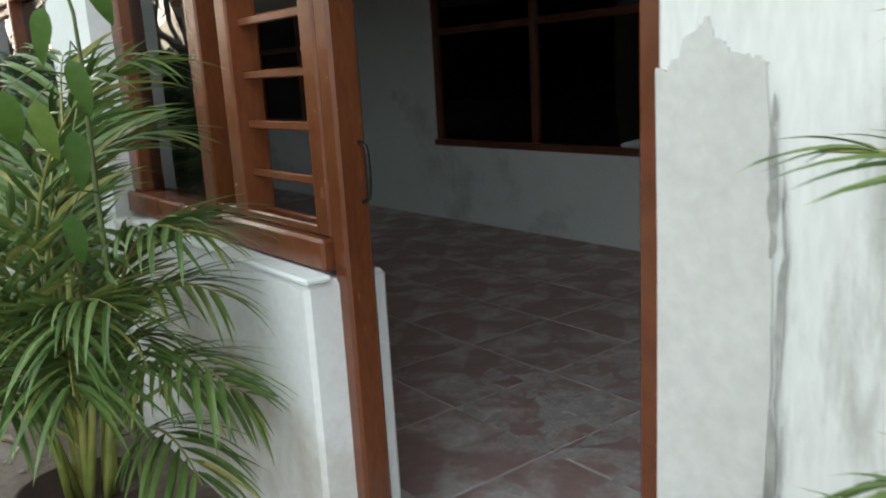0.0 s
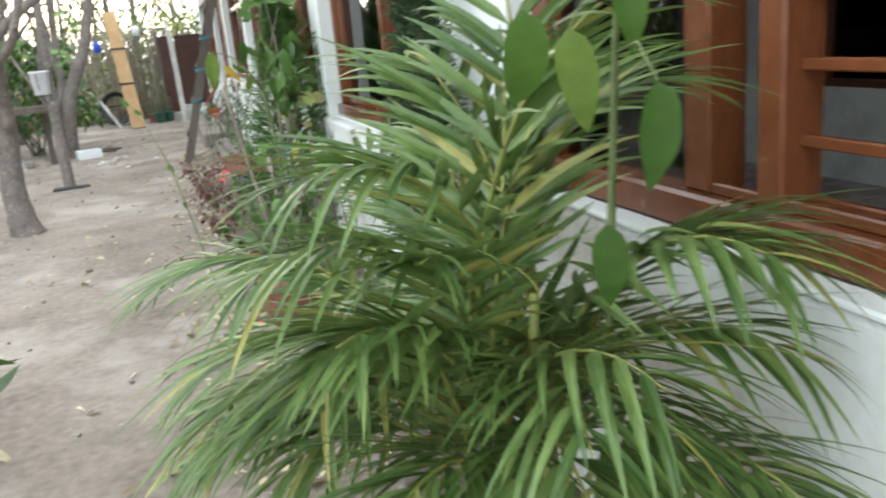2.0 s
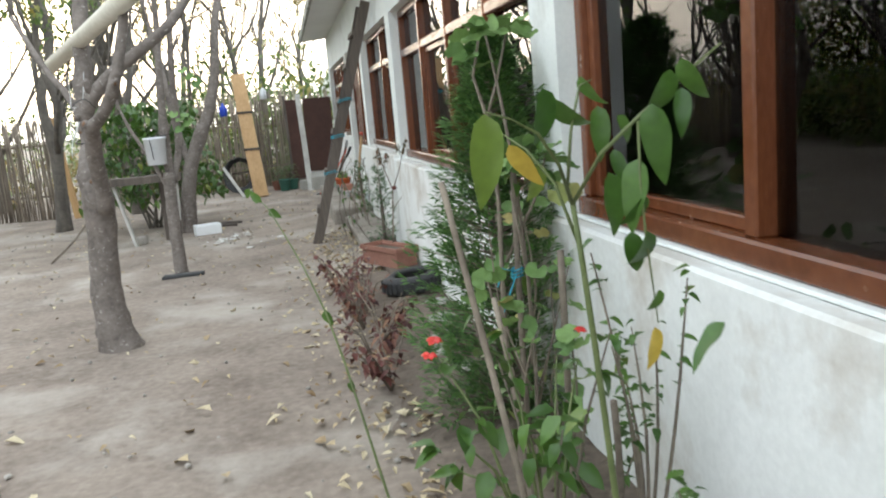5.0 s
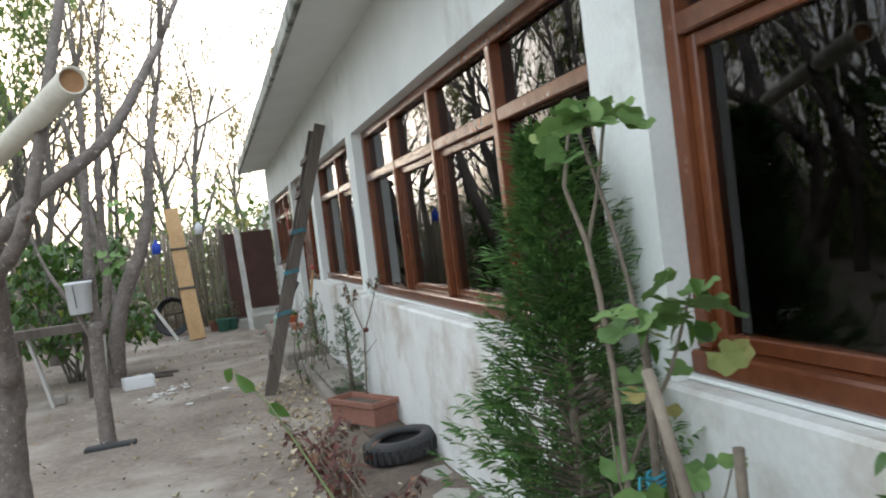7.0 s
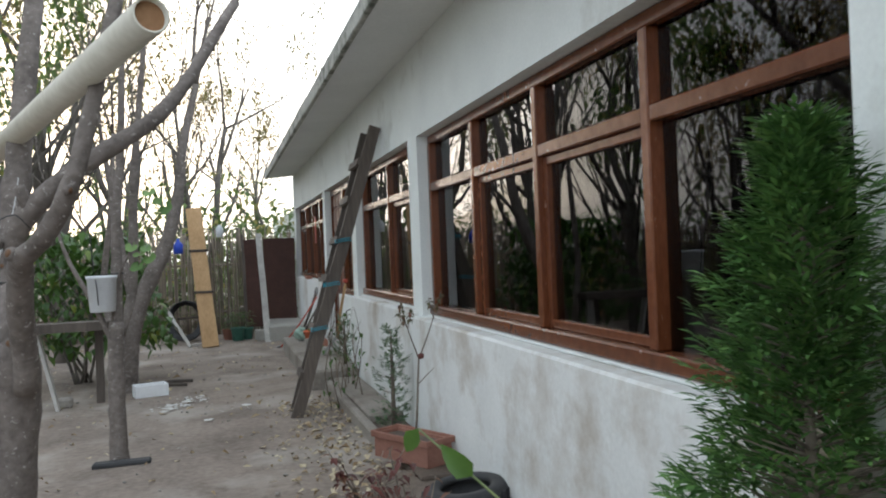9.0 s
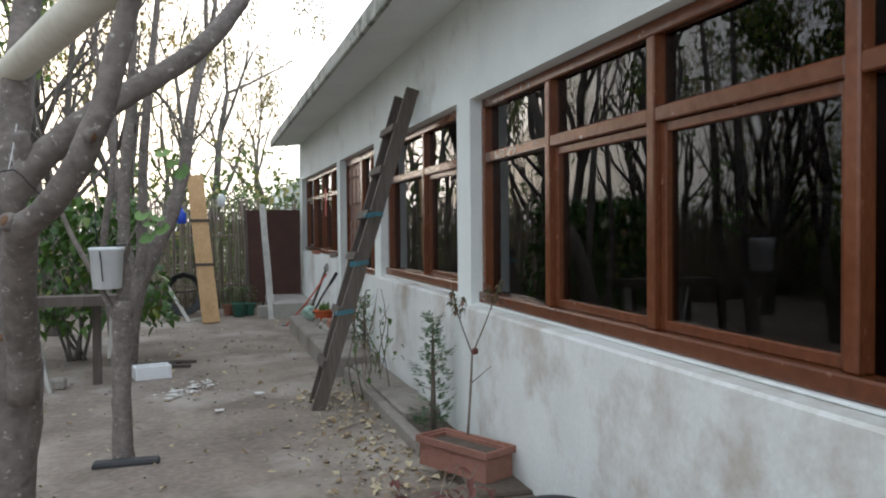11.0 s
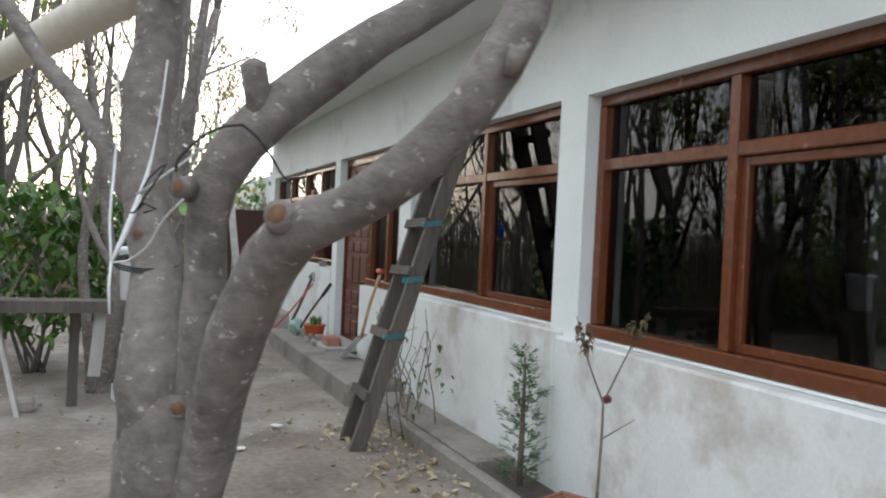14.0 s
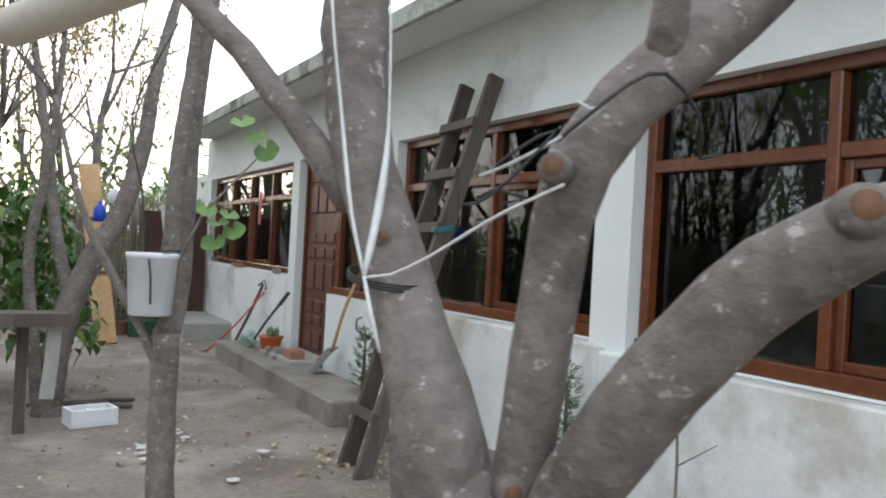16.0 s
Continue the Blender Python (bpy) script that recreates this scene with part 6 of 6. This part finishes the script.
part("body", turned(bmesh.new(), [(0.055, 0), (0.065, 0.01), (0.065, 0.16), (0.03, 0.2), (0.02, 0.22), (0.002, 0.22)], (-0.40, 19.85, 1.76), 16), WHITE, bp_, "", True)
GREENB = shade("bright_green_plastic", (0.04, 0.5, 0.12), (0.08, 0.62, 0.2), 0.4, 40, 4, 0.1, 0.001)
bo = thing("bottle", (0.2, 3.86, 0), "crushed bright green plastic bottle on the earth", "bottle")
part("body", limb([(0.275, 4.08, 0.035, 0.006), (0.265, 4.05, 0.035, 0.012), (0.245, 4.00, 0.034, 0.032), (0.215, 3.92, 0.03, 0.03), (0.195, 3.86, 0.032, 0.034), (0.19, 3.84, 0.032, 0.02)], seg=12, step=0.015, lumps=0.25), GREENB, bo, "", True)
ta = thing("bottle", (0.62, 4.55, 0), "pale plastic bottle with a blue label in the bed", "bottle")
part("body", turned(bmesh.new(), [(0.04, 0), (0.045, 0.01), (0.045, 0.16), (0.02, 0.2), (0.015, 0.23), (0.002, 0.23)], (0.60, 4.42, 0.0), 16), WHITE, ta, "", True)
part("label", turned(bmesh.new(), [(0.0458, 0.05), (0.0458, 0.12), (0.045, 0.12)], (0.60, 4.42, 0.0), 16), BLUE, ta, "blue label")

# fence of canes: rails and posts
def fence(a, b, tall, label):
    f_ = thing("fence", a, label, "fence", "cane fences")
    a, b = Vector(a), Vector(b)
    for z in (0.4, 1.25):
        part("rail", limb([(*(a + Vector((0, 0.03, z))), 0.02), (*((a + b) / 2 + Vector((0, 0.03, z + 0.02))), 0.02), (*(b + Vector((0, 0.03, z))), 0.02)], seg=6), CANE, f_, "", True)
    return f_


fence_far = fence((-3.7, 19.95, 0), (0.95, 19.95, 0), 1.8, "fence of upright dry grey-brown canes")
fence_left = fence((-8.6, 18.9, 0), (-3.72, 17.45, 0), 1.65, "fence of upright dry grey-brown canes")
part("end_post", plank((-3.62, 17.40, -0.02), (-3.78, 17.42, 1.68), 0.09, 0.09, (1, 0, 0)), NEWWOOD, fence_left, "pale yellow end post")

# fallen leaves, chips and pebbles
random.seed(77)
bm = bmesh.new()
for k in range(2300):
    near = random.random() < 0.6
    x, y = (random.gauss(0.32, 0.22), rand(3.2, 12.5)) if near else (rand(-4.5, 0.6), rand(1.5, 18.5))
    a = rand(0, 6.28)
    s_ = rand(0.025, 0.06) if random.random() < 0.8 else rand(0.06, 0.11)
    blade(bm, Vector((x, y, 0.012 + rand(0, 0.012))), Vector((math.cos(a), math.sin(a), rand(0.0, 0.35))), Vector((rand(-0.4, 0.4), rand(-0.4, 0.4), 1)), s_, s_ * 0.55, rand(0.2, 0.9), rand(0.1, 0.7), 3)
LITTER = leafy("fallen_leaf", (0.20, 0.125, 0.06), (0.46, 0.36, 0.22), rough=0.8, pale=(0.6, 0.52, 0.36), pale_share=0.35, glow=0.1)
tagged(part("fallen_leaves", bm, LITTER), "dry curled leaves scattered on the earth", "leaves", "", "stuff")
bm = bmesh.new()
for _ in range(1100):
    x, y = (rand(0.25, 0.93), rand(1.8, 12)) if random.random() < 0.5 else (rand(-4, 0.7), rand(1.5, 19))
    r = rand(0.004, 0.016)
    made = bmesh.ops.create_icosphere(bm, subdivisions=1, radius=r)["verts"]
    for v_ in made:
        v_.co = Vector((v_.co.x * rand(0.8, 1.4), v_.co.y * rand(0.8, 1.4), v_.co.z * 0.7)) + Vector((x, y, 0.008))
tagged(part("pebbles", bm, STONE), "small pebbles and clods on the earth", "pebbles", "", "stuff")
LIME = shade("white_lime", (0.55, 0.54, 0.51), (0.7, 0.69, 0.66), 0.95, 60, 5, 0.4, 0.004)
bm = bmesh.new()
for cx, cy, n_, sp in ((-0.92, 12.6, 60, 0.13), (-0.72, 12.9, 45, 0.13), (-0.4, 12.4, 12, 0.3)):
    for _ in range(n_):
        x, y = random.gauss(cx, sp * 0.6), random.gauss(cy, sp * 0.7)
        r = rand(0.006, 0.05) ** 1.0 * (1 if random.random() < 0.25 else 0.35)
        vs = [bm.verts.new((x + r * rand(0.6, 1.2) * math.cos(k * 0.9), y + r * rand(0.6, 1.2) * math.sin(k * 0.9), 0.022 + rand(0, 0.004))) for k in range(7)]
        bm.faces.new(vs)
tagged(part("lime_spill", bm, LIME), "spilled white lime dust on the trodden earth", "lime", "", "stuff")

# loose dark earth of the bed along the wall
bm = bmesh.new()
rows = []
for i in range(60):
    y = 2.2 + i * 0.125
    edge = 0.22 + 0.10 * noise.noise(Vector((0, y * 1.3, 3))) + (0.25 if y < 3.6 else 0)
    rows.append([bm.verts.new((edge + (0.97 - edge) * f, y, -0.012 + 0.05 * min(1, f * 3) + 0.018 * noise.noise(Vector((f * 6, y * 5, 1))))) for f in (0, 0.12, 0.25, 0.4, 0.55, 0.7, 0.85, 1)])
for a, b in zip(rows, rows[1:]):
    for k in range(7):
        bm.faces.new((a[k], a[k + 1], b[k + 1], b[k]))
setting("bed_earth", bm, shade("bed_earth", (0.085, 0.064, 0.05), (0.21, 0.165, 0.13), 1.0, 26, 4, 1.0, 0.03), "dark loose earth of the planting bed along the wall", "soil", True)

# bed edging and the kerb round the small conifer
setting("kerb", slab(0.53, 0.61, 10.25, 12.94, -0.05, 0.10, bevel=0.015), STEP, "broken grey cement kerb along the bed", "kerb")
setting("bed_soil", slab(0.612, FACE - 0.062, 9.3, 10.945, -0.05, 0.06, bevel=0.01), SOIL, "dark soil of the bed behind the kerb", "soil")
setting("path_strip", slab(0.56, FACE - 0.062, 6.8, 9.295, -0.05, 0.035, bevel=0.015), CEMENT, "broken cement strip along the wall", "path")
# dust trodden over the floor tiles
random.seed(207)
bm = bmesh.new()
for _ in range(150):
    x, y = random.gauss(2.25, 0.28), random.gauss(1.95, 0.3)
    if x < 1.15 or y < 0.9:
        continue
    r, turn, long = rand(0.006, 0.045), rand(0, 6.28), rand(1.2, 3.0)
    ring = []
    for k in range(10):
        a = k * 0.628
        u, w = r * long * math.cos(a) * rand(0.6, 1.2), r * math.sin(a) * rand(0.5, 1.2)
        ring.append(bm.verts.new((x + u * math.cos(turn) - w * math.sin(turn), y + u * math.sin(turn) + w * math.cos(turn), 0.0968 + rand(0, 0.0004))))
    bm.faces.new(ring)
tagged(part("plaster_dust", bm, shade("plaster_dust", (0.36, 0.30, 0.28), (0.60, 0.56, 0.54), 0.95, 70, 9, 0.3, 0.002)), "pale plaster dust smeared over the floor tiles", "dust", "", "stuff")

# indoor bits
tagged(part("light_switch", slab(4.268, 4.28, 6.12, 6.18, 1.09, 1.19, bevel=0.004), WHITE), "small pale light switch on the inner wall", "switch")
bt = thing("bag", (4.3, 3.40, 0.77), "crumpled clear plastic bag on the inner window sill", "bag")
bm = limb([(4.30, 3.25, 0.795, 0.02), (4.30, 3.33, 0.805, 0.04), (4.30, 3.45, 0.80, 0.035), (4.30, 3.58, 0.785, 0.012)], seg=10, step=0.03, lumps=0.35)
part("body", bm, WHITE, bt, "", True)
for nm, a, b, low in (("inner_window", 3.223, 5.574, 0.72), ("inner_window", 6.937, 8.9, 0.86)):
    w_ = thing(nm, (4.33, a, low), "dark wooden inner window with black panes", "window", "inner windows", "structure")
    for y in (a, (a + b) / 2 - 0.03, b - 0.06):
        part("post", slab(4.30, 4.37, y, y + 0.06, low + 0.05, 2.0, bevel=0.004), DOORWOOD, w_)
    part("sill", slab(4.27, 4.40, a, b, low, low + 0.05, bevel=0.004), DOORWOOD, w_)
    part("head", slab(4.30, 4.37, a, b, 2.0, 2.05, bevel=0.004), DOORWOOD, w_)
    part("crossbar", slab(4.31, 4.36, a + 0.06, b - 0.06, 1.62, 1.67, bevel=0.003), DOORWOOD, w_)
    for y in (a + 0.06, (a + b) / 2 + 0.03):
        part("pane", slab(4.335, 4.34, y, y + (b - a) / 2 - 0.09, low + 0.05, 2.0), GLASS, w_)

# leafy shoot on the slim tree
part("shoot", limb([(-1.137, 10.800, 1.255, 0.008), (-1.048, 10.800, 1.452, 0.006), (-0.940, 10.800, 1.579, 0.005), (-0.828, 10.800, 1.710, 0.003)], seg=6), BARK, tree_2, "", True)
random.seed(131)
for p in ((-0.943, 10.800, 1.454), (-0.988, 10.800, 1.417), (-0.999, 10.800, 1.339), (-0.923, 10.800, 1.392), (-0.849, 10.800, 1.796), (-0.911, 10.800, 1.849), (-0.801, 10.800, 1.744), (-1.038, 10.800, 1.476)):
    put_leaf(tree_2, ROUND, p, (rand(-0.5, 0.5), -0.6, rand(-0.9, -0.2)), rand(0.95, 1.35), rand(-0.5, 0.5))

# ---- pieces: floor tiles and fence canes ----
random.seed(101)
S = 0.50
tile_mesh = [finish(slab(-S / 2 + 0.005, S / 2 - 0.005, -S / 2 + 0.005, S / 2 - 0.005, -0.006, 0.006, bevel=0.0025), "tile", TILE) for _ in range(1)]
for i in range(-2, 6):
    for j in range(-5, 15):
        x, y = 1.83 + S * (i + 0.5), 2.335 + S * (j + 0.5)
        if 0.97 + S / 2 < x < 4.28 - S / 2 + 0.2:
            o = part("tile", tile_mesh[0], None, floor)
            o.matrix_basis = pose(x, y, 0.0885 + rand(-0.0008, 0.0008), 0, 0, random.choice((0, 90, 180, 270)))
canes = []
for k in range(5):
    pts = [(rand(-0.012, 0.012), rand(-0.012, 0.012), z, 0.011 * rand(0.8, 1.15)) for z in (-0.02, 0.45, 0.9, 1.35, 1.8)]
    canes.append(finish(limb(pts, seg=6, step=0.4), "cane", CANE, True))
x = -3.65
while x < 0.9:
    o = part("cane", random.choice(canes), None, fence_far)
    o.matrix_basis = pose(x, 19.95 + rand(-0.02, 0.02), 0, rand(-2, 2), rand(-2.5, 2.5), rand(0, 360)) @ Matrix.Diagonal((1, 1, rand(0.9, 1.08), 1))
    x += rand(0.015, 0.026)
n, f = 215, 0.0
for k in range(n):
    f = k / n
    o = part("cane", random.choice(canes), None, fence_left)
    o.matrix_basis = pose(-3.75 - 4.85 * f, 17.45 + 1.45 * f + rand(-0.02, 0.02), 0, rand(-2, 2), rand(-2, 2), rand(0, 360)) @ Matrix.Diagonal((1, 1, rand(0.86, 0.95), 1))
